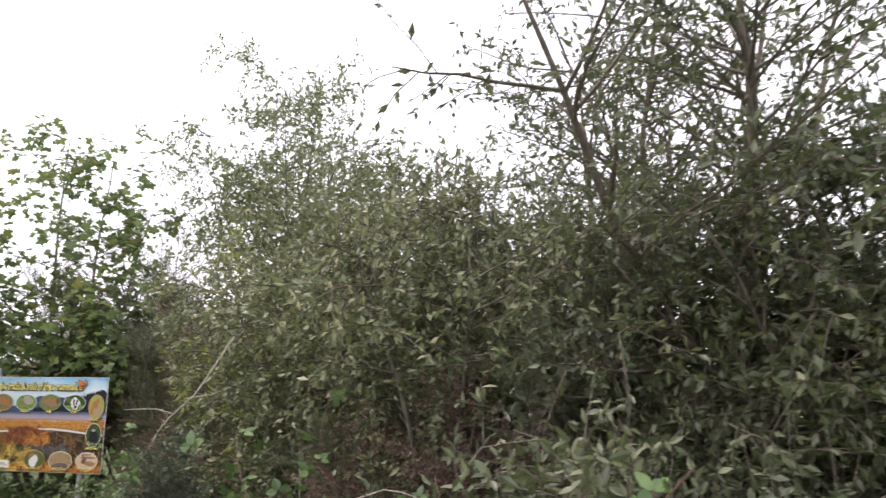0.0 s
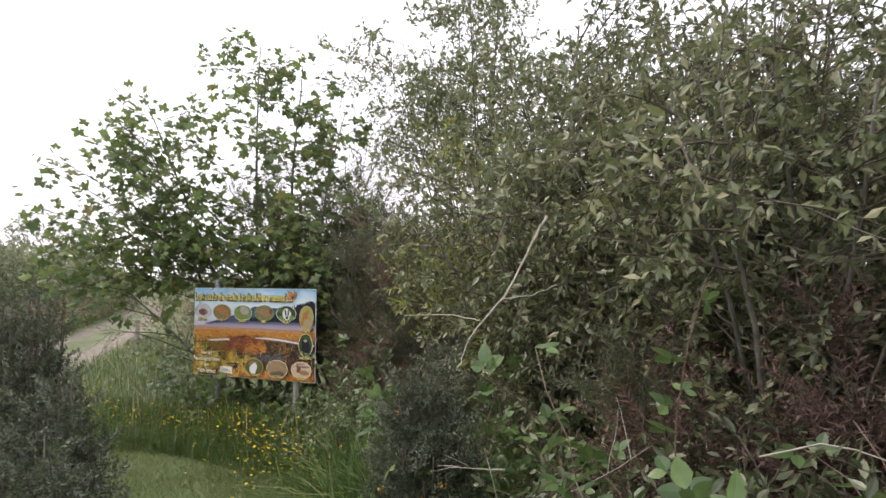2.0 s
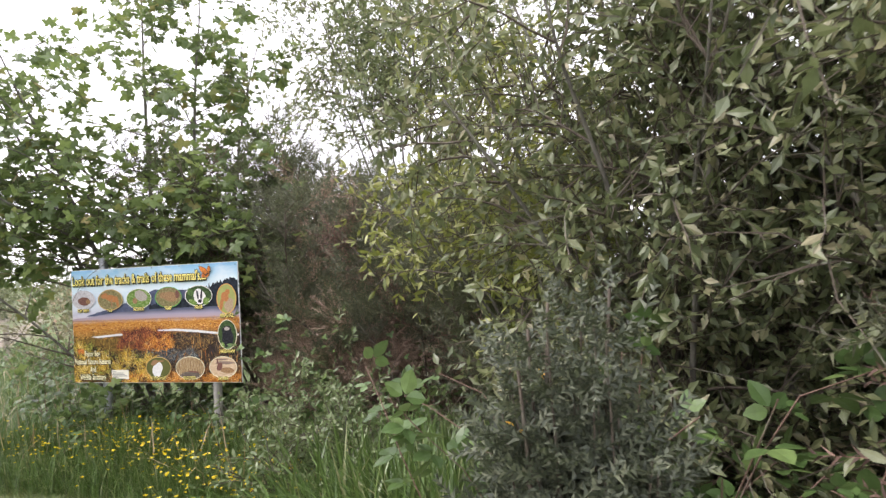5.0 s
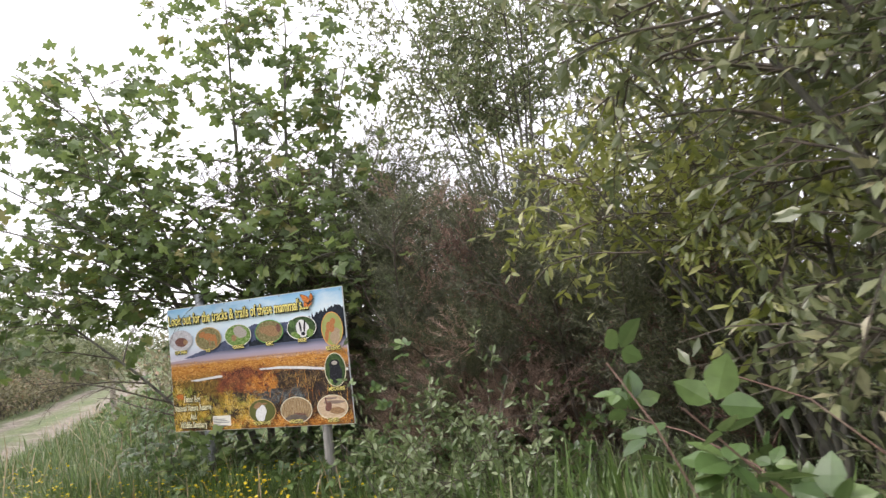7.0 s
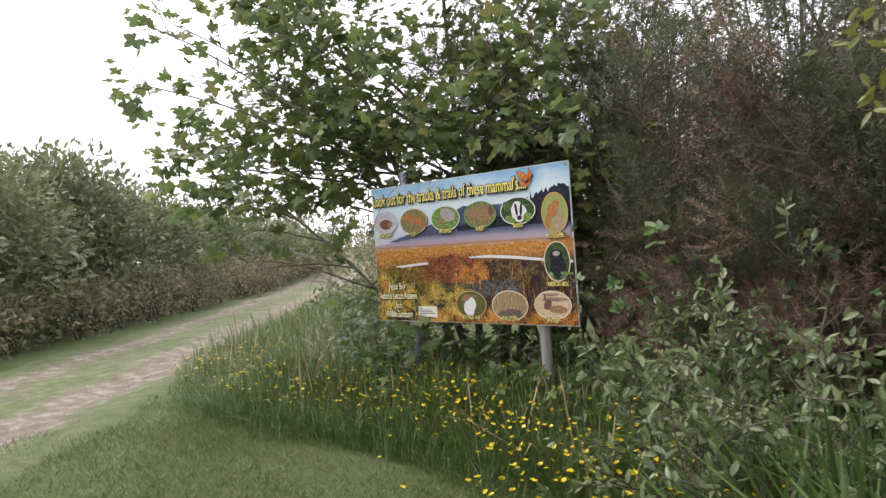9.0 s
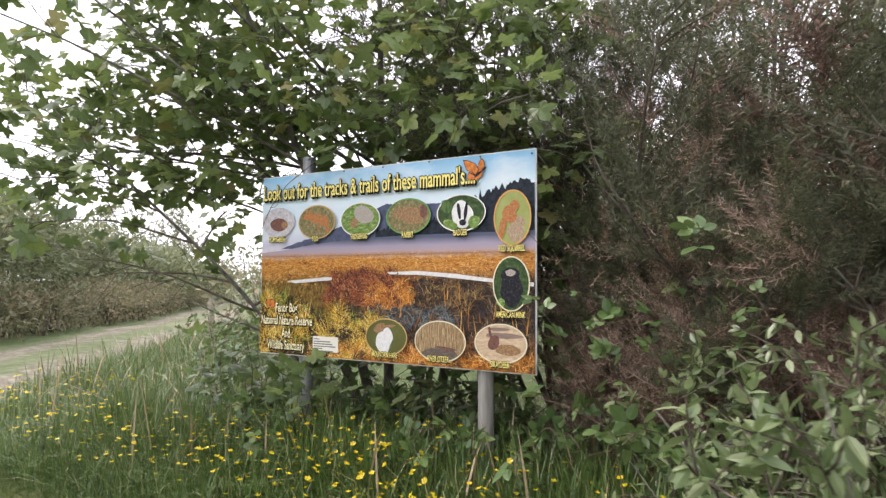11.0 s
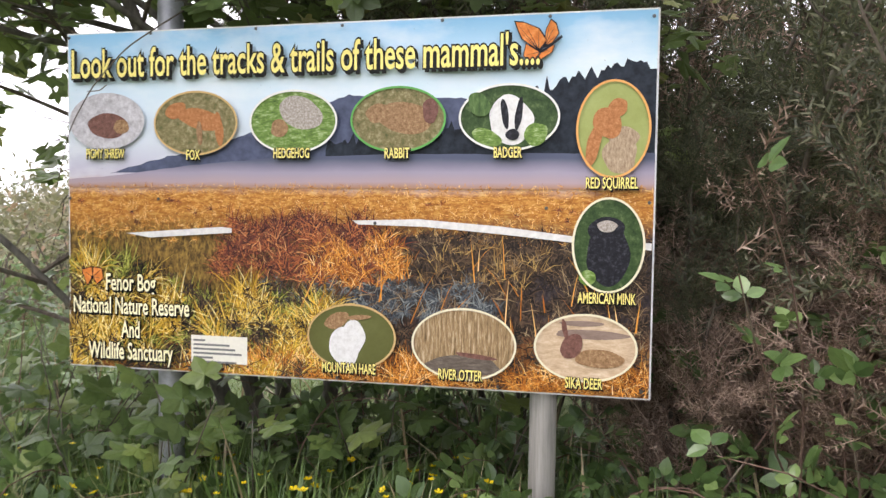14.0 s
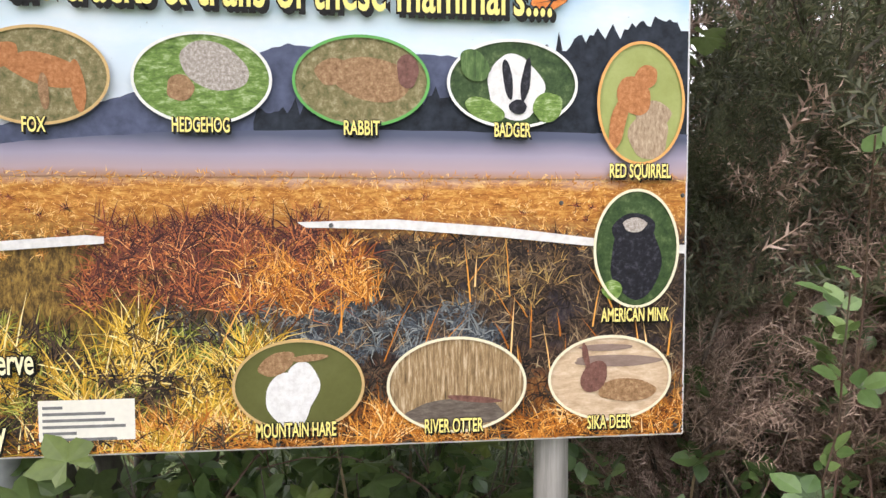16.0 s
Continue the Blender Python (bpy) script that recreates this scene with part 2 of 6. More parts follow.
class Soup:
    """Collects triangles of many small pieces for one mesh."""
    def __init__(self):
        self.v, self.f, self.n = [], [], 0

    def add(self, v, f):
        self.v.append(v)
        self.f.append(f + self.n)
        self.n += len(v)

    def scatter(self, template, p, axis, normal, size):
        """Copies of a leaf template: y along the axis, z along the normal."""
        if len(p) == 0:
            return
        tv, tf = template
        a = unit(axis)
        b = unit(np.cross(a, normal))
        n = np.cross(b, a)
        s = np.asarray(size, float).reshape(-1, 1, 1)
        v = p[:, None] + s * (tv[None, :, :1] * b[:, None] + tv[None, :, 1:2] * a[:, None] + tv[None, :, 2:] * n[:, None])
        f = tf[None] + (np.arange(len(p)) * len(tv))[:, None, None]
        self.add(v.reshape(-1, 3), f.reshape(-1, 3))

    def tube(self, pts, r0, r1, sides=5):
        pts = np.asarray(pts, float)
        n = len(pts)
        tan = np.empty_like(pts)
        tan[1:-1], tan[0], tan[-1] = pts[2:] - pts[:-2], pts[1] - pts[0], pts[-1] - pts[-2]
        tan = unit(tan)
        ref = np.array([0.31, 0.87, 0.1]) if abs(tan[0, 2]) > 0.6 else np.array([0.1, 0.05, 1.0])
        b = unit(cross(tan, np.broadcast_to(ref, tan.shape)))
        c = cross(tan, b)
        ang = np.linspace(0, 2 * np.pi, sides, endpoint=False)
        r = np.linspace(r0, r1, n)[:, None, None]
        ring = pts[:, None] + r * (np.cos(ang)[None, :, None] * b[:, None] + np.sin(ang)[None, :, None] * c[:, None])
        v = np.concatenate([ring.reshape(-1, 3), pts[-1:] + tan[-1:] * r1])
        i = np.arange(n - 1)[:, None] * sides
        j = np.arange(sides)[None]
        k = (j + 1) % sides
        q = np.stack([i + j, i + k, i + sides + k, i + j, i + sides + k, i + sides + j], -1).reshape(-1, 3)
        last = (n - 1) * sides
        cap = np.stack([last + j[0], last + k[0], np.full(sides, n * sides)], -1)
        self.add(v, np.concatenate([q, cap]))

    def link(self, name, mat, parent=None, label="", kind="", smooth=False):
        if not self.v:
            return None
        return part_np(name, np.concatenate(self.v), np.concatenate(self.f), mat, parent, label, kind, smooth)


def outline_leaf(pts, fold=0.06, droop=0.1):
    """A leaf blade from half an outline, mirrored and folded along its midrib."""
    half = [(x, y) for x, y in pts]
    v = [(0, 0, 0)]
    mid = [(0, y, -droop * y * y) for _, y in half]
    r = [(x, y, fold * x / 0.3 - droop * y * y) for x, y in half]
    l = [(-x, y, fold * x / 0.3 - droop * y * y) for x, y in half]
    n = len(half)
    v += mid + r + l + [(0, 1, -droop)]
    f = [(0, 1 + n, 1), (0, 1, 1 + 2 * n)]
    for i in range(n - 1):
        m0, m1, r0, r1, l0, l1 = 1 + i, 2 + i, 1 + n + i, 2 + n + i, 1 + 2 * n + i, 2 + 2 * n + i
        f += [(m0, r0, r1), (m0, r1, m1), (m0, m1, l1), (m0, l1, l0)]
    tip = 1 + 3 * n
    f += [(n, 2 * n, tip), (n, tip, 3 * n)]
    return np.array(v, float), np.array(f)


OVAL = outline_leaf([(0.21, 0.45)], 0.07, 0.12)
NARROW = outline_leaf([(0.15, 0.4)], 0.05, 0.15)
NARROW_FINE = outline_leaf([(0.13, 0.25), (0.15, 0.6)], 0.05, 0.2)
OVAL_FINE = outline_leaf([(0.13, 0.18), (0.2, 0.45), (0.13, 0.76)], 0.07, 0.14)


def palmate():
    """A five-lobed sycamore blade with toothed lobes."""
    pts = []
    lobes = [(-128, 0.42), (-68, 0.62), (0, 0.66), (68, 0.62), (128, 0.42)]
    for i, (a, r) in enumerate(lobes):
        for da, k in ((-21, 0.74), (0, 1.0), (21, 0.74)):
            pts.append((a + da, r * k))
        if i < 4:
            pts.append(((a + lobes[i + 1][0]) / 2, 0.36))
    v = [(0, 0.42, 0.02)]
    for a, r in pts:
        x, y = r * math.sin(radians(a)), r * math.cos(radians(a))
        v.append((x, 0.42 + y, -0.22 * r * r + 0.03 * math.cos(radians(a * 5.2))))
    f = [(0, i, i + 1) for i in range(1, len(pts))]
    return np.array(v, float), np.array(f)


PALM = palmate()


def trifoliate():
    v, f = OVAL_FINE
    vs, fs, n = [], [], 0
    for a, s, off in ((0, 0.62, (0, 0.38)), (75, 0.5, (0.05, 0.34)), (-75, 0.5, (-0.05, 0.34))):
        c, sn = math.cos(radians(a)), math.sin(radians(a))
        w = v * s * np.array([1.75, 1, 1])
        vs.append(np.stack([w[:, 0] * c + w[:, 1] * sn + off[0], -w[:, 0] * sn + w[:, 1] * c + off[1], w[:, 2]], -1))
        fs.append(f + n)
        n += len(v)
    stalk = np.array([(-0.012, 0, 0), (0.012, 0, 0), (0, 0.4, 0)], float)
    vs.append(stalk)
    fs.append(np.array([(n, n + 1, n + 2)]))
    return np.concatenate(vs), np.concatenate(fs)


TRI = trifoliate()


def spine_sprig(seed=3, n=16, half=0.034):
    """A gorse shoot: a thin stem set with stiff spines."""
    r = np.random.default_rng(seed)
    v = [(-0.018, 0, 0), (0.018, 0, 0), (0, 1, 0), (0, 0, -0.018), (0, 0, 0.018)]
    f = [(0, 1, 2), (3, 4, 2)]
    for i in range(n):
        y = 0.08 + 0.9 * i / n
        a = i * 2.4 + r.uniform(-0.3, 0.3)
        l = (0.3 - 0.16 * y) * r.uniform(0.7, 1.2)
        dx, dz = math.cos(a), math.sin(a)
        k = len(v)
        v += [(dx * 0.01, y - half, dz * 0.01), (dx * 0.01, y + half, dz * 0.01), (dx * l, y + l * 0.75, dz * l)]
        f.append((k, k + 1, k + 2))
    return np.array(v, float), np.array(f)


SPRIG = spine_sprig(3, 12)
SPRIG_FINE = spine_sprig(8, 22, 0.017)
SPRIG_SMALL = spine_sprig(4, 8)
SPRIG_BUSHY = spine_sprig(9, 13, 0.075)


def blade_template(bend=0.35, w=0.02):
    ys = [0, 0.4, 0.75, 1.0]
    v = []
    for y in ys[:-1]:
        x = w * (1 - 0.55 * y)
        z = bend * y * y
        v += [(-x, y * (1 - 0.25 * bend * y), z), (x, y * (1 - 0.25 * bend * y), z)]
    v.append((0, 1 - 0.3 * bend, bend))
    f = [(0, 1, 3), (0, 3, 2), (2, 3, 5), (2, 5, 4), (4, 5, 6)]
    return np.array(v, float), np.array(f)


BLADES = [blade_template(b, 0.011) for b in (0.1, 0.3, 0.6, 0.95)]
TURF_BLADE = (np.array([(-0.06, 0, 0), (0.06, 0, 0), (0, 1, 0.3)], float), np.array([(0, 1, 2)]))


# ---- the lie of the land ----
def rise(x, y):
    """Height of the ground: level by the sign, a bank where the walk begins, slight unevenness."""
    u = (x - y) / math.sqrt(2)
    k = np.clip((u - 5.0) / 7.0, 0, 1)
    h = 0.92 * k * k * (3 - 2 * k)
    near = np.clip(1 - (np.hypot(x - 3, y + 3) - 14) / 10, 0, 1)
    left = np.clip((x + y + 6.0) / 4.0, 0, 1)
    lumps = 0.03 * np.sin(1.7 * x + 0.6 * y) * np.cos(1.3 * y - 0.4 * x) + 0.015 * np.sin(4.1 * x) * np.sin(3.7 * y)
    return h * near * left + lumps


TRACK_LINE = [(2.0, -10.8), (-0.9, -6.4), (-3.8, -2.3), (-6.8, 1.2), (-10.4, 5.4), (-15.0, 10.6), (-21.0, 17.0), (-30.0, 26.0), (-44.0, 38.0), (-70.0, 60.0)]


def smooth_line(pts, step):
    p = np.array(pts, float)
    d = np.r_[0, np.cumsum(np.linalg.norm(np.diff(p, axis=0), axis=1))]
    s = np.arange(0, d[-1], step)
    out = np.stack([np.interp(s, d, p[:, k]) for k in range(p.shape[1])], -1)
    for _ in range(int(2.5 / step)):
        out[1:-1] = 0.25 * out[:-2] + 0.5 * out[1:-1] + 0.25 * out[2:]
    return out


TRACK = smooth_line(TRACK_LINE, 0.35)
TRACK_HALF = 2.05


def line_distance(line, x, y):
    q = np.stack([x, y], -1)
    best = np.full(len(q), 1e9)
    for a, b in zip(line[:-1], line[1:]):
        ab = b - a
        t = np.clip(((q - a) @ ab) / (ab @ ab), 0, 1)
        best = np.minimum(best, np.linalg.norm(q - a - t[:, None] * ab, axis=1))
    return best


def build_ground():
    near = np.arange(-16, 16.01, 0.3)
    out = 16 + 0.25 * (1.22 ** np.arange(1, 38) - 1) * 6
    ax = np.concatenate([-out[::-1], near, out])
    gx, gy = np.meshgrid(ax, ax, indexing="ij")
    z = rise(gx, gy)
    n = len(ax)
    v = np.stack([gx.ravel(), gy.ravel(), z.ravel()], -1)
    i, j = np.meshgrid(np.arange(n - 1), np.arange(n - 1), indexing="ij")
    a = (i * n + j).ravel()
    f = np.stack([a, a + n, a + n + 1, a + 1], -1)
    return tagged(part_np("ground", v, f, M_GROUND, None, smooth=True), "short green turf and soil beside the track", "ground", kind="structure")


build_ground()


def build_track():
    c = TRACK
    tan = unit(np.gradient(c, axis=0))
    nor = np.stack([tan[:, 1], -tan[:, 0]], -1)
    cols = np.linspace(-1, 1, 17)
    prof = 0.022 - 0.03 * (np.exp(-((cols + 0.5) / 0.2) ** 2) + np.exp(-((cols - 0.45) / 0.2) ** 2)) - 0.1 * cols ** 10
    wob = 1 + 0.07 * np.sin(np.arange(len(c)) * 0.37) + 0.05 * np.sin(np.arange(len(c)) * 0.9 + 1)
    xy = c[:, None] + cols[None, :, None] * (TRACK_HALF * wob)[:, None, None] * nor[:, None]
    z = rise(xy[..., 0], xy[..., 1]) + prof[None] + 0.028
    v = np.concatenate([xy, z[..., None]], -1).reshape(-1, 3)
    n, k = len(c), len(cols)
    uv = np.stack([np.broadcast_to((cols + 1) / 2, (n, k)), np.broadcast_to(np.arange(n)[:, None] * 0.1, (n, k))], -1).reshape(-1, 2)
    i, j = np.meshgrid(np.arange(n - 1), np.arange(k - 1), indexing="ij")
    a = (i * k + j).ravel()
    f = np.stack([a, a + 1, a + k + 1, a + k], -1)
    return tagged(part_np("track", v, f, M_TRACK, None, smooth=True, uv=uv), "worn pale gravel track with grass growing through it", "track", kind="structure")


build_track()


# ---- the sign ----
def plain(name, color, rough=0.5, metal=0.0, grain=40, amount=0.25, spec=0.4):
    m, t, p, out = node_mat(name)
    n = noise_tex(t, grain, 4, 0.6)
    lo, hi = [c * (1 - amount) for c in color], [min(1, c * (1 + amount)) for c in color]
    t.links.new(ramp(t, n, [(0.3, lo), (0.7, hi)]), p.inputs["Base Color"])
    p.inputs["Roughness"].default_value, p.inputs["Metallic"].default_value = rough, metal
    p.inputs["Specular IOR Level"].default_value = spec
    return m


M_STEEL = plain("galvanised_steel", (0.36, 0.37, 0.39), 0.5, 0.6, 18, 0.25)
M_EDGE = plain("white_board_edge", (0.72, 0.72, 0.7), 0.5, 0, 30, 0.12)
SW, SH, SB = 2.08, 1.22, 0.85


def print_mat():
    """The printed landscape: sky, blue hills, mist, a band of orange heath and a dark bog."""
    m, t, p, out = node_mat("printed_bog_landscape")
    pos = t.nodes.new("ShaderNodeTexCoord").outputs["Object"]
    sep = t.nodes.new("ShaderNodeSeparateXYZ")
    t.links.new(pos, sep.inputs[0])

    def math_node(op, a, b):
        k = t.nodes.new("ShaderNodeMath")
        k.operation = op
        for s, v in zip(k.inputs, (a, b)):
            if hasattr(v, "node"):
                t.links.new(v, s)
            else:
                s.default_value = v
        return k.outputs[0]
    warp = noise_tex(t, 3.2, 4, 0.6, pos)
    z = math_node("ADD", math_node("DIVIDE", sep.outputs[2], SH), math_node("MULTIPLY", math_node("SUBTRACT", warp, 0.5), 0.09))
    z_clean = math_node("DIVIDE", sep.outputs[2], SH)
    upper = ramp(t, z_clean, [(0.52, (0.62, 0.5, 0.5)), (0.6, (0.55, 0.53, 0.62)), (0.68, (0.66, 0.72, 0.78)), (0.85, (0.62, 0.78, 0.85)), (1.0, (0.24, 0.52, 0.76))])
    cl = noise_tex(t, 2.2, 5, 0.6, pos, (1, 1, 2.4))
    upper = mix_rgb(t, ramp(t, cl, [(0.45, (0, 0, 0)), (0.75, (0.8, 0.8, 0.8))]), upper, (0.88, 0.9, 0.9))
    streak = noise_tex(t, 16, 6, 0.75, pos, (1.6, 1, 5))
    heath = ramp(t, streak, [(0.3, (0.16, 0.055, 0.015)), (0.48, (0.5, 0.2, 0.04)), (0.6, (0.72, 0.4, 0.1)), (0.75, (0.85, 0.62, 0.26))])
    tuft = noise_tex(t, 30, 6, 0.8, pos, (2.2, 1, 1.0))
    warm = ramp(t, tuft, [(0.28, (0.02, 0.014, 0.008)), (0.45, (0.1, 0.06, 0.02)), (0.6, (0.35, 0.21, 0.05)), (0.75, (0.7, 0.5, 0.16))])
    bog = ramp(t, tuft, [(0.3, (0.012, 0.012, 0.014)), (0.5, (0.045, 0.035, 0.04)), (0.63, (0.11, 0.085, 0.07)), (0.78, (0.3, 0.24, 0.15))])
    blob = noise_tex(t, 2.6, 3, 0.5, pos)
    side = math_node("ADD", math_node("MULTIPLY", sep.outputs[0], 0.36), math_node("MULTIPLY", blob, 0.55))
    low = mix_rgb(t, ramp(t, side, [(0.5, (0, 0, 0)), (0.72, (1, 1, 1))]), warm, bog)
    foot = ramp(t, z, [(0.06, (1, 1, 1)), (0.2, (0, 0, 0))])
    rust = ramp(t, tuft, [(0.3, (0.06, 0.02, 0.008)), (0.5, (0.35, 0.13, 0.03)), (0.7, (0.7, 0.4, 0.12))])
    low = mix_rgb(t, foot, low, rust)
    col = mix_rgb(t, ramp(t, z, [(0.4, (0, 0, 0)), (0.47, (1, 1, 1))]), low, heath)
    col = mix_rgb(t, ramp(t, z, [(0.52, (0, 0, 0)), (0.58, (1, 1, 1))]), col, upper)
    specks = noise_tex(t, 90, 2, 0.5, pos)
    col = mix_rgb(t, ramp(t, specks, [(0.72, (0, 0, 0)), (0.78, (0.5, 0.5, 0.5))]), col, (0.2, 0.19, 0.16))
    t.links.new(col, p.inputs["Base Color"])
    p.inputs["Roughness"].default_value = 0.42
    p.inputs["Specular IOR Level"].default_value = 0.15
    return m


M_PRINT = print_mat()
sign = tagged(new("information_sign"), "large printed wildlife information board on two galvanised posts", "sign")


def box_bm(x0, y0, z0, x1, y1, z1, bev=0.0):
    bm = bmesh.new()
    bmesh.ops.create_cube(bm, size=1, matrix=Matrix.Translation(((x0 + x1) / 2, (y0 + y1) / 2, (z0 + z1) / 2)) @ Matrix.Diagonal((x1 - x0, y1 - y0, z1 - z0, 1)))
    if bev:
        bmesh.ops.bevel(bm, geom=bm.edges[:], offset=bev, segments=2, affect="EDGES")
    return bm


def at_sign(ob, dy=0.0):
    ob.location = (0, dy, SB)
    return ob


at_sign(part("panel", box_bm(0, 0, 0, SW, 0.012, SH, 0.002), M_EDGE, sign, "white-edged composite board"))


def flat_bm(pts, y=0.0, thick=0.0006):
    """A flat printed shape, facing the viewer, lying just proud of the board."""
    bm = bmesh.new()
    vs = [bm.verts.new((px, y, pz)) for px, pz in pts]
    f = bm.faces.new(vs)
    f.normal_update()
    if f.normal.y > 0:
        f.normal_flip()
    return bm


M_SHADES = {}


def ink(name, color, amount=0.25, grain=60):
    if name not in M_SHADES:
        M_SHADES[name] = plain("printed_" + name, color, 0.42, 0, grain, amount, 0.15)
    return M_SHADES[name]


pr = at_sign(part("printed_sheet", flat_bm([(0.006, 0.006), (SW - 0.006, 0.006), (SW - 0.006, SH - 0.006), (0.006, SH - 0.006)]), M_PRINT, sign, "printed landscape of an orange bog under blue sky"), -0.0012)
rs_ = np.random.default_rng(5)


def ridge(pts, foot, n=70, rough=0.006, trees=0.0):
    xs = np.linspace(pts[0][0], pts[-1][0], n)
    zs = np.interp(xs, [q[0] for q in pts], [q[1] for q in pts]) + rs_.normal(0, rough, n)
    if trees:
        zs += trees * np.abs(np.sin(xs * 41)) * rs_.uniform(0.2, 1, n)
    v = [(a, 0, b) for a, b in zip(xs, zs)] + [(a, 0, foot) for a in xs]
    f = [(i, i + n, i + n + 1, i + 1) for i in range(n - 1)]
    return v, f


for nm, pts, foot, mat, rg, tr, dy in (
        ("printed_hill", [(0.18, 0.715), (0.4, 0.77), (0.55, 0.8), (0.78, 0.87), (0.95, 0.93), (1.08, 0.975), (1.2, 0.965), (1.5, 0.955), (1.75, 0.95), (2.07, 0.96)], 0.715, ink("slate_blue_hill", (0.085, 0.1, 0.16), 0.3, 25), 0.002, 0, -0.0022),
        ("printed_wood", [(1.0, 0.8), (1.2, 0.83), (1.5, 0.86), (1.7, 0.95), (1.8, 1.0), (1.9, 1.03), (2.0, 1.04), (2.073, 1.03)], 0.71, ink("dark_wood", (0.02, 0.026, 0.036), 0.6, 30), 0.012, 0.025, -0.0032)):
    v, f = ridge(pts, foot, 110, rg, tr)
    at_sign(part_np(nm, v, f, mat, sign), dy)

# a veil of mist over the foot of the hills, fading upward
def mist_mat():
    m, t, p, out = node_mat("printed_mist")
    pos = t.nodes.new("ShaderNodeTexCoord").outputs["Object"]
    sep = t.nodes.new("ShaderNodeSeparateXYZ")
    t.links.new(pos, sep.inputs[0])
    n = noise_tex(t, 7, 4, 0.6, pos, (0.4, 1, 1))
    k = t.nodes.new("ShaderNodeMath")
    k.operation = "MULTIPLY_ADD"
    k.inputs[1].default_value = 0.03
    t.links.new(n, k.inputs[0])
    t.links.new(sep.outputs[2], k.inputs[2])
    t.links.new(ramp(t, k.outputs[0], [(0.672, (0.42, 0.22, 0.12)), (0.695, (0.44, 0.33, 0.34)), (0.73, (0.36, 0.32, 0.4)), (0.775, (0.1, 0.115, 0.17))]), p.inputs["Base Color"])
    p.inputs["Roughness"].default_value, p.inputs["Specular IOR Level"].default_value = 0.42, 0.15
    return m


v, f = ridge([(0.006, 0.69), (0.2, 0.705), (0.45, 0.735), (0.8, 0.765), (1.2, 0.775), (2.074, 0.775)], 0.66, 60, 0.001)
at_sign(part_np("printed_mist", v, f, mist_mat(), sign), -0.0042)


def strokes(name, n, x0, x1, z0, z1, length, stops, seed, dy, fan=0.6, width=0.0035, keep=None):
    """Printed grass: many thin flat strokes in the colours of the photograph."""
    r = np.random.default_rng(seed)
    x, z = r.uniform(x0, x1, n), z0 + (z1 - z0) * r.uniform(0, 1, n) ** 1.1
    if keep is not None:
        k = keep(x, z)
        x, z = x[k], z[k]
    n = len(x)
    a = r.normal(0, fan, n)
    L = length * r.uniform(0.4, 1.3, n)
    w = width * r.uniform(0.5, 1.2, n)
    tx, tz = np.clip(x + np.sin(a) * L, 0.008, SW - 0.008), np.clip(z + np.cos(a) * L, 0.008, 0.69)
    dyv = r.uniform(0, 0.0016, n)
    v = np.stack([np.stack([x - w * np.cos(a) / 2, dyv, z + w * np.sin(a) / 2], -1), np.stack([x + w * np.cos(a) / 2, dyv, z - w * np.sin(a) / 2], -1), np.stack([tx, dyv, tz], -1)], 1)
    v[..., 0] = np.clip(v[..., 0], 0.008, SW - 0.008)
    v[..., 2] = np.clip(v[..., 2], 0.008, 0.69)
    f = np.arange(3 * n).reshape(-1, 3)
    m, t, p, out = node_mat("printed_" + name)
    t.links.new(ramp(t, t.nodes.new("ShaderNodeNewGeometry").outputs["Random Per Island"], stops), p.inputs["Base Color"])
    p.inputs["Roughness"].default_value, p.inputs["Specular IOR Level"].default_value = 0.45, 0.15
    return at_sign(part_np(name, v.reshape(-1, 3), f, m, sign, kind="stuff"), dy)


def blob(cx, cz, rx, rz):
    return lambda x, z: ((x - cx) / rx) ** 2 + ((z - cz) / rz) ** 2 < 1 + 0.5 * np.sin(x * 37) * np.sin(z * 31)


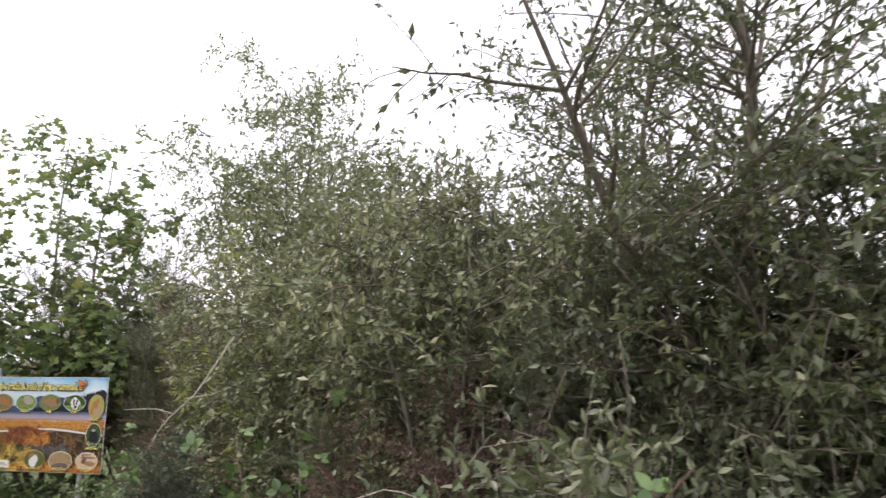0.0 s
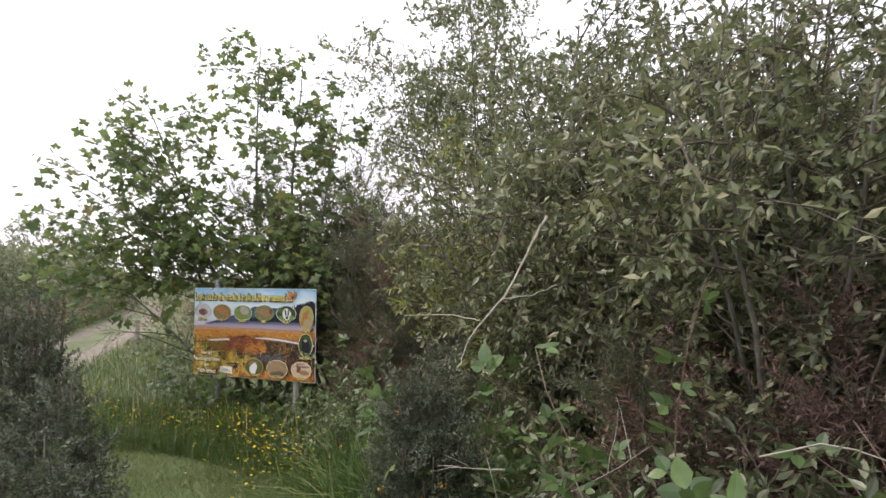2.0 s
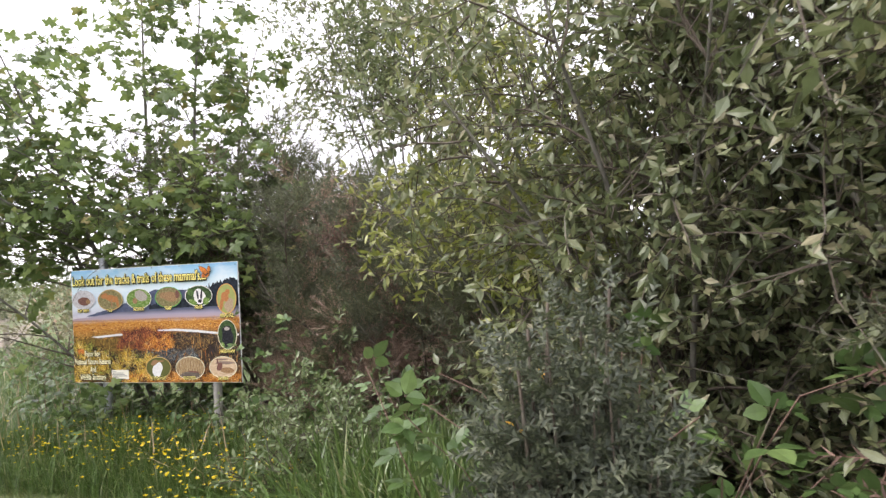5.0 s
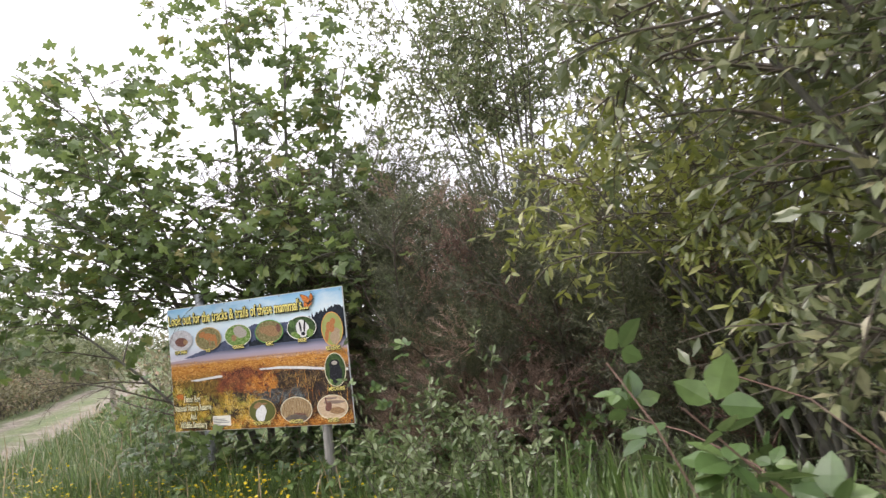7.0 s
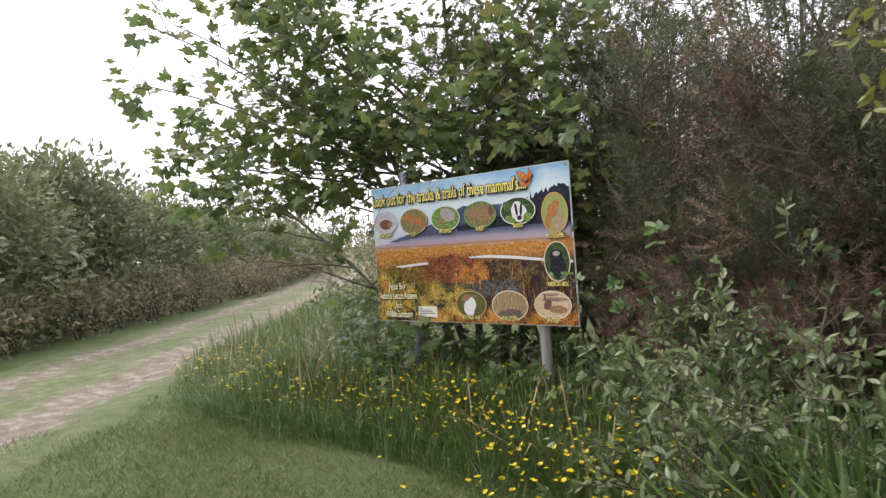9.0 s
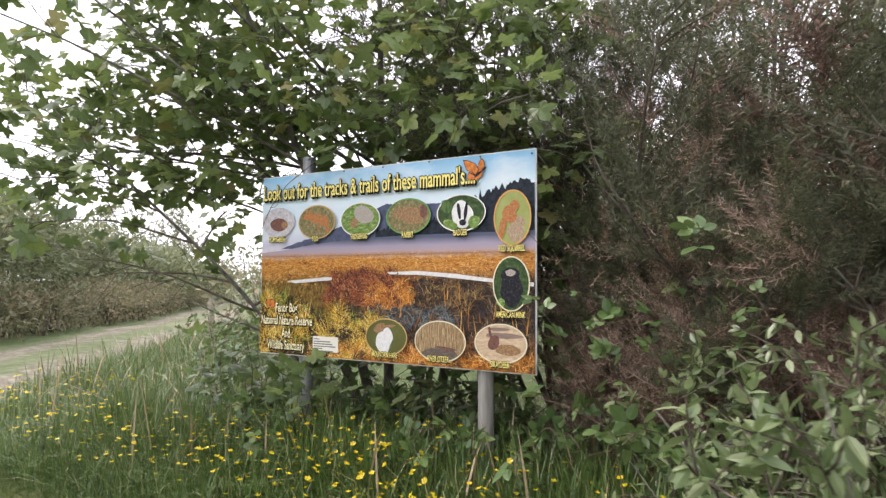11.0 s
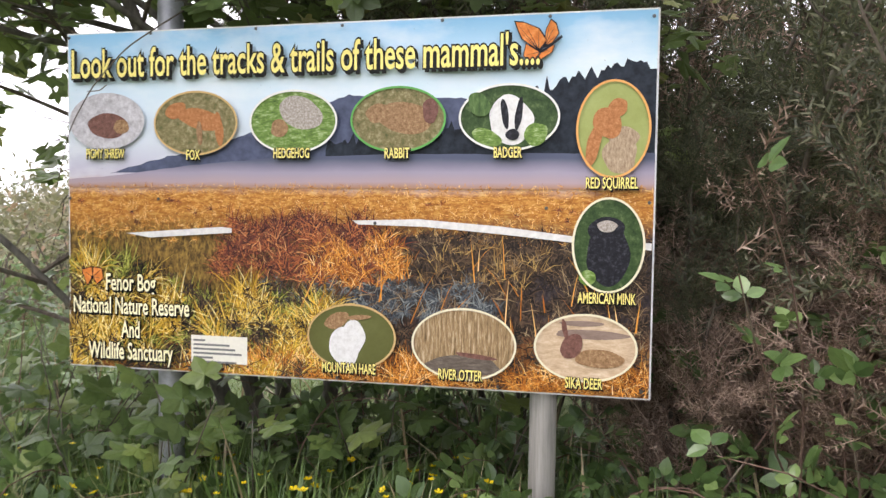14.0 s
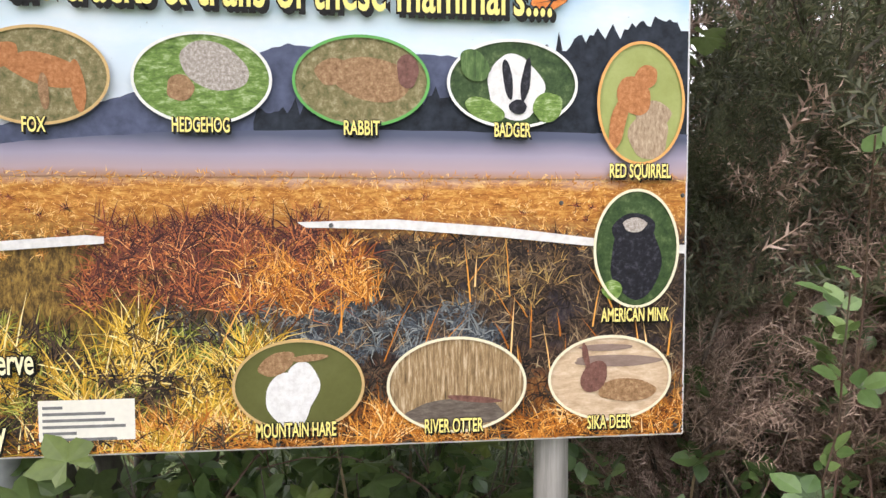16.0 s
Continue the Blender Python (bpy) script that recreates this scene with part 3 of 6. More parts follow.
def tufts(name, clumps, x0, x1, z0, z1, length, stops, seed, dy, per=26, fan=0.55, width=0.0035, keep=None, lean=0.0):
    """Printed tussocks: fans of curved flat blades from common feet."""
    r = np.random.default_rng(seed)
    cx, cz = r.uniform(x0, x1, clumps), r.uniform(z0, z1, clumps)
    if keep is not None:
        k = keep(cx, cz)
        cx, cz = cx[k], cz[k]
    n = len(cx) * per
    x = np.repeat(cx, per) + r.normal(0, length * 0.22, n)
    z = np.repeat(cz, per) + r.normal(0, length * 0.1, n)
    a = r.normal(0, fan, n) + np.repeat(r.normal(lean, 0.3, len(cx)), per)
    L = length * np.repeat(r.uniform(0.6, 1.3, len(cx)), per) * r.uniform(0.4, 1.2, n)
    w = width * r.uniform(0.5, 1.3, n)
    bend = a * r.uniform(0.4, 1.3, n)
    d = r.uniform(0, 0.0016, n)
    pts = []
    for s, k in ((0, 1.0), (0.5, 0.8), (1.0, 0.0)):
        ang = a + bend * s
        px, pz = x + np.sin(a + bend * s * 0.5) * L * s, z + np.cos(a + bend * s * 0.5) * L * s
        for side in ((-1, 1) if k else (0,)):
            pts.append(np.stack([np.clip(px + side * w * k * np.cos(ang) / 2, 0.008, SW - 0.008), d, np.clip(pz - side * w * k * np.sin(ang) / 2, 0.008, 0.69)], -1))
    v = np.stack(pts, 1).reshape(-1, 3)
    f = (np.array([(0, 1, 3), (0, 3, 2), (2, 3, 4)])[None] + 5 * np.arange(n)[:, None, None]).reshape(-1, 3)
    m, t, p, out = node_mat("printed_" + name)
    t.links.new(ramp(t, t.nodes.new("ShaderNodeNewGeometry").outputs["Random Per Island"], stops), p.inputs["Base Color"])
    p.inputs["Roughness"].default_value, p.inputs["Specular IOR Level"].default_value = 0.45, 0.15
    return at_sign(part_np(name, v, f, m, sign, kind="stuff"), dy)


DARK = [(0, (0.012, 0.01, 0.01)), (0.6, (0.05, 0.035, 0.025)), (1, (0.16, 0.1, 0.06))]
GOLD = [(0, (0.1, 0.06, 0.012)), (0.35, (0.5, 0.28, 0.03)), (0.7, (0.88, 0.56, 0.07)), (1, (1.0, 0.85, 0.4))]
GREENISH = [(0, (0.03, 0.04, 0.012)), (0.5, (0.2, 0.22, 0.03)), (1, (0.62, 0.6, 0.14))]
ORANGE = [(0, (0.1, 0.03, 0.01)), (0.45, (0.55, 0.18, 0.025)), (0.85, (0.9, 0.42, 0.08)), (1, (1.0, 0.72, 0.35))]
RED = [(0, (0.025, 0.012, 0.014)), (0.45, (0.13, 0.045, 0.035)), (0.75, (0.36, 0.1, 0.04)), (0.92, (0.62, 0.2, 0.06)), (1, (0.9, 0.45, 0.18))]
HEATH = [(0, (0.3, 0.1, 0.02)), (0.4, (0.6, 0.26, 0.05)), (0.75, (0.82, 0.45, 0.12)), (1, (0.95, 0.66, 0.28))]
STEEL = [(0, (0.02, 0.024, 0.03)), (0.6, (0.09, 0.105, 0.12)), (1, (0.3, 0.32, 0.3))]
left_low = lambda x, z: z < 0.44 - 0.2 * x + 0.05 * np.sin(9 * x)
strokes("heath_print", 3800, 0.01, 2.07, 0.5, 0.672, 0.016, HEATH, 1, -0.0065, 1.5, 0.003)
tufts("heath_grass_print", 150, 0.01, 2.07, 0.47, 0.6, 0.022, HEATH, 11, -0.0068, 18, 1.1, 0.002)
tufts("dark_heath", 34, 0.05, 2.07, 0.5, 0.62, 0.018, RED, 12, -0.007, 18, 1.3, 0.002)
tufts("dark_bog", 330, 0.95, 2.07, 0.16, 0.5, 0.06, DARK, 2, -0.0075, 20, 1.0, 0.004, blob(1.66, 0.36, 0.56, 0.2))
tufts("brown_bog_grass", 110, 1.0, 2.07, 0.15, 0.5, 0.05, [(0, (0.06, 0.04, 0.03)), (0.6, (0.2, 0.13, 0.08)), (1, (0.5, 0.36, 0.2))], 13, -0.0095, 9, 0.9, 0.0022)
tufts("reed_print", 150, 0.62, 1.6, 0.22, 0.36, 0.05, STEEL, 4, -0.0085, 16, 1.4, 0.004, blob(1.2, 0.29, 0.4, 0.08))
tufts("brown_mid_grass", 45, 1.15, 1.75, 0.34, 0.47, 0.05, [(0, (0.05, 0.03, 0.02)), (0.6, (0.28, 0.16, 0.06)), (1, (0.6, 0.4, 0.14))], 14, -0.0098, 10, 0.6, 0.0025)
tufts("red_bush", 210, 0.55, 1.3, 0.34, 0.55, 0.07, RED, 3, -0.0105, 22, 0.9, 0.0028, blob(0.9, 0.45, 0.32, 0.13))
tufts("orange_bush", 60, 0.95, 1.28, 0.33, 0.48, 0.06, ORANGE, 15, -0.011, 16, 0.6, 0.0028)
tufts("shaded_grass", 260, 0.01, 1.15, 0.0, 0.4, 0.07, DARK, 5, -0.009, 18, 0.9, 0.004, left_low)
tufts("green_grass_print", 120, 0.01, 1.15, 0.02, 0.4, 0.075, GREENISH, 6, -0.0105, 24, 0.8, 0.003, left_low)
tufts("golden_grass_print", 95, 0.01, 1.05, 0.0, 0.4, 0.11, GOLD, 16, -0.0118, 30, 0.6, 0.0032, left_low)
tufts("deep_shade_print", 70, 0.01, 1.1, 0.0, 0.36, 0.07, DARK, 19, -0.0122, 14, 0.9, 0.004, left_low)
tufts("foot_shade", 210, 0.5, 2.07, 0.0, 0.2, 0.06, DARK, 17, -0.0105, 18, 1.1, 0.004)
tufts("orange_foot_grass", 150, 0.5, 2.07, 0.0, 0.08, 0.075, ORANGE, 7, -0.0118, 17, 0.8, 0.0028, None, -0.2)
tufts("tall_reed_print", 26, 0.9, 2.05, 0.1, 0.4, 0.16, ORANGE, 18, -0.0122, 2, 0.15, 0.004)

# boardwalk in the picture
M_WALK = ink("pale_boardwalk", (0.72, 0.7, 0.66), 0.15, 50)
at_sign(part("printed_boardwalk", flat_bm([(0.25, 0.497), (0.62, 0.524), (0.66, 0.52), (0.66, 0.504), (0.34, 0.482)]), M_WALK, sign), -0.0128)
at_sign(part("printed_boardwalk", flat_bm([(1.1, 0.553), (1.33, 0.56), (1.6, 0.54), (1.85, 0.51), (2.07, 0.494), (2.07, 0.472), (1.8, 0.495), (1.6, 0.515), (1.35, 0.535), (1.12, 0.54)]), M_WALK, sign), -0.0128)


# the round pictures
def oval_pts(rx, rz, n=48, wob=0.0, seed=0):
    r = np.random.default_rng(seed)
    ph = r.uniform(0, 6.28, 3)
    return [(rx * math.cos(a) * (1 + wob * math.sin(3 * a + ph[0]) + wob * 0.6 * math.sin(5 * a + ph[1])), rz * math.sin(a) * (1 + wob * math.sin(2 * a + ph[2]))) for a in np.linspace(0, 2 * math.pi, n, endpoint=False)]


def photo_mat(name, stops, scale=30, stretch=None):
    m, t, p, out = node_mat("printed_" + name)
    n = noise_tex(t, scale, 6, 0.75, None, stretch)
    t.links.new(ramp(t, n, stops), p.inputs["Base Color"])
    p.inputs["Roughness"].default_value, p.inputs["Specular IOR Level"].default_value = 0.42, 0.15
    return m


M_FUR = {}


def picture(name, cx, cz, w, h, rim, ground, shapes, rim_w=0.005):
    """An oval photograph with its rim; what it shows is kept to plain rounded shapes."""
    ob = at_sign(part("oval_picture", flat_bm([(cx + a, cz + b) for a, b in oval_pts(w / 2, h / 2)]), ground, sign, name), -0.0145)
    bm = bmesh.new()
    inner, outer = oval_pts(w / 2 - rim_w, h / 2 - rim_w, 64), oval_pts(w / 2 + rim_w * 0.4, h / 2 + rim_w * 0.4, 64)
    vi, vo = [bm.verts.new((cx + a, 0, cz + b)) for a, b in inner], [bm.verts.new((cx + a, 0, cz + b)) for a, b in outer]
    for i in range(64):
        bm.faces.new((vi[i], vi[(i + 1) % 64], vo[(i + 1) % 64], vo[i]))
    if rim:
        r = part("rim", bm, rim, ob)
        r.location = (0, -0.0045, 0)
    else:
        bm.free()
    for k, (dx, dz, rx, rz, turn, mat) in enumerate(shapes):
        c, s = math.cos(radians(turn)), math.sin(radians(turn))
        pts = [(cx + dx * w + a * c - b * s, cz + dz * h + a * s + b * c) for a, b in oval_pts(rx * w, rz * h, 36, 0.06, k + int(cx * 100))]
        q = part("plain_shape", flat_bm(pts), mat, ob)
        q.location = (0, -0.0007 * (k + 1), 0)
    return ob


def fur(name, a, b, c, scale=70, stretch=None):
    if name not in M_FUR:
        M_FUR[name] = photo_mat(name, [(0.3, a), (0.52, b), (0.72, c)], scale, stretch)
    return M_FUR[name]


F_LEAVES = fur("leaf_litter", (0.06, 0.08, 0.025), (0.24, 0.2, 0.09), (0.5, 0.46, 0.28), 45)
F_GRASS = fur("bright_grass", (0.03, 0.07, 0.015), (0.17, 0.28, 0.06), (0.6, 0.68, 0.4), 30, (1, 1, 2.5))
F_DKGRASS = fur("dark_grass", (0.012, 0.03, 0.012), (0.05, 0.09, 0.03), (0.16, 0.22, 0.09), 30)
F_MIDGRASS = fur("mid_grass", (0.03, 0.06, 0.02), (0.09, 0.16, 0.05), (0.22, 0.32, 0.12), 24, (2.5, 1, 0.7))
F_STONE = fur("pale_stone", (0.3, 0.28, 0.28), (0.55, 0.53, 0.54), (0.78, 0.77, 0.78), 40)
F_OLIVE = fur("olive_field", (0.1, 0.105, 0.03), (0.125, 0.13, 0.04), (0.15, 0.155, 0.055), 6)
F_LIME = fur("lime_green", (0.27, 0.3, 0.08), (0.33, 0.37, 0.12), (0.4, 0.44, 0.16), 6)
F_REED = fur("reeds", (0.05, 0.03, 0.018), (0.36, 0.24, 0.12), (0.85, 0.7, 0.48), 26, (5, 1, 0.5))
F_WATER = fur("brown_water", (0.07, 0.055, 0.045), (0.15, 0.12, 0.095), (0.26, 0.22, 0.18), 24, (1, 1, 4))
F_STRAW = fur("straw", (0.42, 0.28, 0.16), (0.62, 0.46, 0.3), (0.8, 0.66, 0.48), 20, (1, 1, 3))
F_BAND = fur("shade_band", (0.2, 0.14, 0.11), (0.28, 0.2, 0.16), (0.38, 0.29, 0.23), 14, (1, 1, 3))
F_RED = fur("russet", (0.25, 0.09, 0.03), (0.46, 0.19, 0.07), (0.62, 0.32, 0.14), 80)
F_BROWN = fur("tawny_brown", (0.14, 0.07, 0.03), (0.34, 0.2, 0.1), (0.58, 0.4, 0.22), 80)
F_GREY = fur("speckled_grey", (0.16, 0.13, 0.1), (0.42, 0.37, 0.32), (0.75, 0.7, 0.64), 130)
F_DKBROWN = fur("umber", (0.09, 0.04, 0.03), (0.19, 0.09, 0.07), (0.3, 0.16, 0.12), 60)
F_BLACK = fur("black", (0.008, 0.008, 0.01), (0.02, 0.02, 0.025), (0.09, 0.09, 0.11), 60)
F_WHITE = fur("white", (0.6, 0.58, 0.54), (0.76, 0.75, 0.72), (0.85, 0.84, 0.82), 50)
F_STUMP = fur("stump", (0.2, 0.13, 0.08), (0.42, 0.31, 0.2), (0.66, 0.54, 0.38), 50, (3, 1, 1))
R_TAN, R_WHITE, R_GREEN, R_ORANGE, R_CREAM = ink("tan_rim", (0.62, 0.42, 0.18), 0.1), ink("white_rim", (0.8, 0.8, 0.74), 0.06), ink("green_rim", (0.13, 0.4, 0.1), 0.1), ink("orange_rim", (0.75, 0.38, 0.12), 0.1), ink("cream_rim", (0.8, 0.74, 0.52), 0.06)

picture("oval picture of pale pebbles", 0.171, 0.898, 0.304, 0.203, None, F_STONE, [(0.02, -0.08, 0.26, 0.22, 0, F_DKBROWN), (0.2, -0.1, 0.1, 0.13, 0, F_BROWN)])
picture("oval picture with tan rim on leaf litter", 0.524, 0.886, 0.317, 0.221, R_TAN, F_LEAVES, [(0.06, 0.06, 0.27, 0.16, -12, F_RED), (-0.24, 0.2, 0.13, 0.13, 20, F_RED), (0.28, -0.1, 0.05, 0.28, 8, F_RED), (0.05, -0.16, 0.035, 0.2, 4, F_BROWN)])
picture("oval picture with white rim on bright grass", 0.888, 0.886, 0.314, 0.212, R_WHITE, F_GRASS, [(0.08, 0.14, 0.26, 0.24, -20, F_GREY), (-0.16, -0.1, 0.1, 0.14, 30, F_BROWN)])
picture("oval picture with green rim on brown grass", 1.255, 0.888, 0.321, 0.214, R_GREEN, F_LEAVES, [(0.08, 0.02, 0.29, 0.25, -6, F_BROWN), (-0.22, 0.1, 0.12, 0.15, 10, F_BROWN), (0.34, 0.12, 0.08, 0.2, 0, F_DKBROWN)])
picture("oval picture with white rim on dark grass", 1.621, 0.889, 0.32, 0.212, R_WHITE, F_DKGRASS, [(0.02, -0.06, 0.22, 0.34, 0, F_WHITE), (0.0, 0.1, 0.16, 0.24, 0, F_WHITE), (-0.04, 0.05, 0.035, 0.24, 8, F_BLACK), (0.1, 0.05, 0.035, 0.24, -8, F_BLACK), (0.04, -0.26, 0.07, 0.08, 0, F_BLACK), (-0.22, -0.3, 0.16, 0.12, -20, F_GRASS), (0.27, -0.26, 0.12, 0.16, 30, F_GRASS), (-0.3, 0.2, 0.1, 0.2, 30, F_MIDGRASS)])
picture("upright oval picture with orange rim on lime green", 1.946, 0.848, 0.223, 0.301, R_ORANGE, F_LIME, [(0.1, -0.27, 0.23, 0.2, 0, F_STUMP), (0.14, -0.1, 0.21, 0.12, 0, F_STUMP), (-0.08, 0.06, 0.19, 0.16, 30, F_RED), (0.06, 0.22, 0.13, 0.09, 10, F_RED), (-0.26, -0.16, 0.09, 0.24, -12, F_RED)])
picture("upright oval picture with cream rim, dark", 1.939, 0.486, 0.22, 0.297, R_CREAM, F_DKGRASS, [(0.0, -0.08, 0.3, 0.34, 0, F_BLACK), (-0.02, 0.14, 0.25, 0.17, 0, F_BLACK), (-0.02, 0.2, 0.14, 0.06, 0, F_GREY), (-0.28, -0.35, 0.12, 0.08, 0, F_GRASS)])
picture("oval picture with tan rim on olive green", 1.101, 0.16, 0.31, 0.221, R_TAN, F_OLIVE, [(-0.08, -0.17, 0.17, 0.3, 10, F_WHITE), (0.02, -0.02, 0.13, 0.28, -8, F_WHITE), (-0.17, 0.24, 0.15, 0.11, 25, F_BROWN), (0.08, 0.3, 0.14, 0.04, 4, F_BROWN)])
picture("oval picture with cream rim of reeds over water", 1.485, 0.152, 0.344, 0.236, R_CREAM, F_REED, [(0.0, -0.3, 0.36, 0.14, 0, F_WATER), (0.12, -0.16, 0.2, 0.035, -6, F_DKBROWN)])
picture("oval picture with cream rim of straw-coloured grass", 1.875, 0.159, 0.318, 0.215, R_CREAM, F_STRAW, [(0.05, 0.2, 0.36, 0.07, 0, F_BAND), (-0.04, 0.36, 0.22, 0.04, 0, F_BAND), (0.14, -0.15, 0.24, 0.14, 0, F_BROWN), (-0.13, 0.02, 0.1, 0.2, -25, F_DKBROWN), (-0.2, 0.26, 0.025, 0.17, 12, F_DKBROWN)])

# orange winged emblem, dark-edged, and a small one by the wording
M_WING = fur("orange_wing", (0.5, 0.12, 0.02), (0.75, 0.24, 0.05), (0.85, 0.4, 0.14), 40)


def emblem(wings, body, dy):
    for pts in wings:
        q = np.array(pts)
        c = q.mean(0)
        at_sign(part("emblem_edge", flat_bm([tuple(c + (k - c) * 1.13) for k in q]), F_BLACK, sign), dy)
        at_sign(part("emblem_wing", flat_bm(pts), M_WING, sign), dy - 0.0006)
        for k in range(1, len(q) - 1):
            d = q[k] - q[0]
            n = np.array([-d[1], d[0]]) / np.hypot(*d) * 0.0013
            at_sign(part("emblem_vein", flat_bm([tuple(q[0] - n), tuple(q[0] + n), tuple(q[k])]), F_BLACK, sign), dy - 0.0012)
    if body:
        at_sign(part("emblem_body", flat_bm(body), F_BLACK, sign), dy - 0.0016)


emblem([[(1.712, 1.098), (1.735, 1.128), (1.71, 1.165), (1.665, 1.185), (1.638, 1.188), (1.648, 1.16), (1.66, 1.135)], [(1.716, 1.092), (1.672, 1.118), (1.665, 1.082), (1.69, 1.06)],
        [(1.73, 1.11), (1.752, 1.12), (1.772, 1.148), (1.764, 1.178), (1.748, 1.19), (1.734, 1.16)], [(1.726, 1.1), (1.76, 1.112), (1.752, 1.09), (1.7, 1.058)]],
       [(1.782, 1.142), (1.786, 1.135), (1.725, 1.09), (1.716, 1.094)], -0.0165)
emblem([[(0.113, 0.335), (0.115, 0.37), (0.15, 0.365), (0.155, 0.33), (0.13, 0.31)], [(0.111, 0.335), (0.09, 0.305), (0.068, 0.36), (0.108, 0.37)]], None, -0.0165)

# white credit box with lines too small to read
credit = at_sign(part("credit_box", flat_bm([(0.505, 0.042), (0.72, 0.042), (0.72, 0.139), (0.505, 0.139)]), ink("white_box", (0.8, 0.77, 0.66), 0.05), sign), -0.0135)
M_BAR = ink("grey_print", (0.2, 0.2, 0.19), 0.2)
for i, w in enumerate((0.045, 0.14, 0.16, 0.185, 0.075, 0.165)):
    b = part("text_bar", flat_bm([(0.514, 0.125 - i * 0.0152), (0.514 + w, 0.125 - i * 0.0152), (0.514 + w, 0.118 - i * 0.0152), (0.514, 0.118 - i * 0.0152)]), M_BAR, credit)
    b.location = (0, -0.0008, 0)

# lettering
M_YELLOW, M_INK, M_PALE = ink("yellow_letters", (0.92, 0.78, 0.24), 0.08), ink("black_letters", (0.012, 0.012, 0.01), 0.2), ink("cream_letters", (0.92, 0.84, 0.52), 0.06)


def letters(text, cx, cz, width, height, mat, parent, dy, fat=0.006, name="lettering"):
    """Words as flat shapes fitted to a given width and height, in condensed letters."""
    cu = bpy.data.curves.new(name, "FONT")
    cu.body, cu.align_x, cu.size, cu.resolution_u, cu.offset = text, "LEFT", 1.0, 3, fat
    tmp = new("tmp", cu)
    me = bpy.data.meshes.new_from_object(tmp.evaluated_get(bpy.context.evaluated_depsgraph_get()))
    bpy.data.objects.remove(tmp)
    co = np.empty(len(me.vertices) * 3, np.float32)
    me.vertices.foreach_get("co", co)
    co = co.reshape(-1, 3)
    x0, x1 = co[:, 0].min(), co[:, 0].max()
    out = np.stack([cx + ((co[:, 0] - x0) / (x1 - x0) - 0.5) * width, np.zeros(len(co)), cz + (co[:, 1] / 0.7 - 0.5) * height], -1)
    me.vertices.foreach_set("co", out.astype(np.float32).ravel())
    me.update()
    me.materials.clear()
    me.materials.append(mat)
    ob = under(new(name, me), parent)
    ob.location = (0, dy, SB)
    return ob


def caption(text, cx, cz, width, height, mat, shadow=0.003, fat=0.018):
    ob = letters(text, cx, cz, width, height, mat, sign, -0.0215, fat)
    letters(text, cx, cz, width * 1.004, height, M_INK, sign, -0.0209, fat + 0.04, "letter_outline")
    letters(text, cx + shadow, cz - shadow, width * 1.004, height, M_INK, sign, -0.0203, fat + 0.04, "letter_shadow")
    return ob


title = caption("Look out for the tracks & trails of these mammal's....", 0.876, 1.104, 1.68, 0.1, M_YELLOW, 0.008, 0.014)
for text, cx, cz, w in (("PIGMY SHREW", 0.17, 0.782, 0.155), ("FOX", 0.518, 0.776, 0.052), ("HEDGEHOG", 0.884, 0.78, 0.13), ("RABBIT", 1.255, 0.778, 0.085), ("BADGER", 1.62, 0.778, 0.09),
                        ("RED SQUIRREL", 1.945, 0.681, 0.158), ("AMERICAN MINK", 1.937, 0.32, 0.178), ("MOUNTAIN HARE", 1.094, 0.054, 0.19), ("RIVER OTTER", 1.477, 0.052, 0.146), ("SIKA DEER", 1.873, 0.048, 0.116)):
    caption(text, cx, cz, w, 0.034, M_YELLOW, 0.0035)
for text, cx, cz, w in (("Fenor Bog", 0.258, 0.32, 0.2), ("National Nature Reserve", 0.257, 0.235, 0.466), ("And", 0.256, 0.15, 0.075), ("Wildlife Sanctuary", 0.255, 0.07, 0.342)):
    caption(text, cx + 0.012, cz, w, 0.06, M_PALE, 0.004)


# posts, clips and fixings
def streaked(name, a, b):
    m, t, p, out = node_mat(name)
    n = noise_tex(t, 30, 5, 0.7, stretch=(1.5, 1.5, 0.08))
    t.links.new(ramp(t, n, [(0.3, a), (0.7, b)]), p.inputs["Base Color"])
    p.inputs["Roughness"].default_value = 0.75
    bump(t, p, n, 0.25, 0.002)
    return m


M_POST = streaked("weathered_post", (0.2, 0.19, 0.17), (0.42, 0.4, 0.36))


def post(x, top, mat, label):
    bm = bmesh.new()
    bmesh.ops.create_cone(bm, cap_ends=True, segments=28, radius1=0.045, radius2=0.045, depth=top + 0.3, matrix=Matrix.Translation((x, 0.062, (top - 0.3) / 2)))
    bmesh.ops.bevel(bm, geom=[e for e in bm.edges if abs(e.calc_length()) < 0.02], offset=0.003, segments=1, affect="EDGES")
    for f in bm.faces:
        f.smooth = abs(f.normal.z) < 0.5
    return part("post", bm, mat, sign, label)


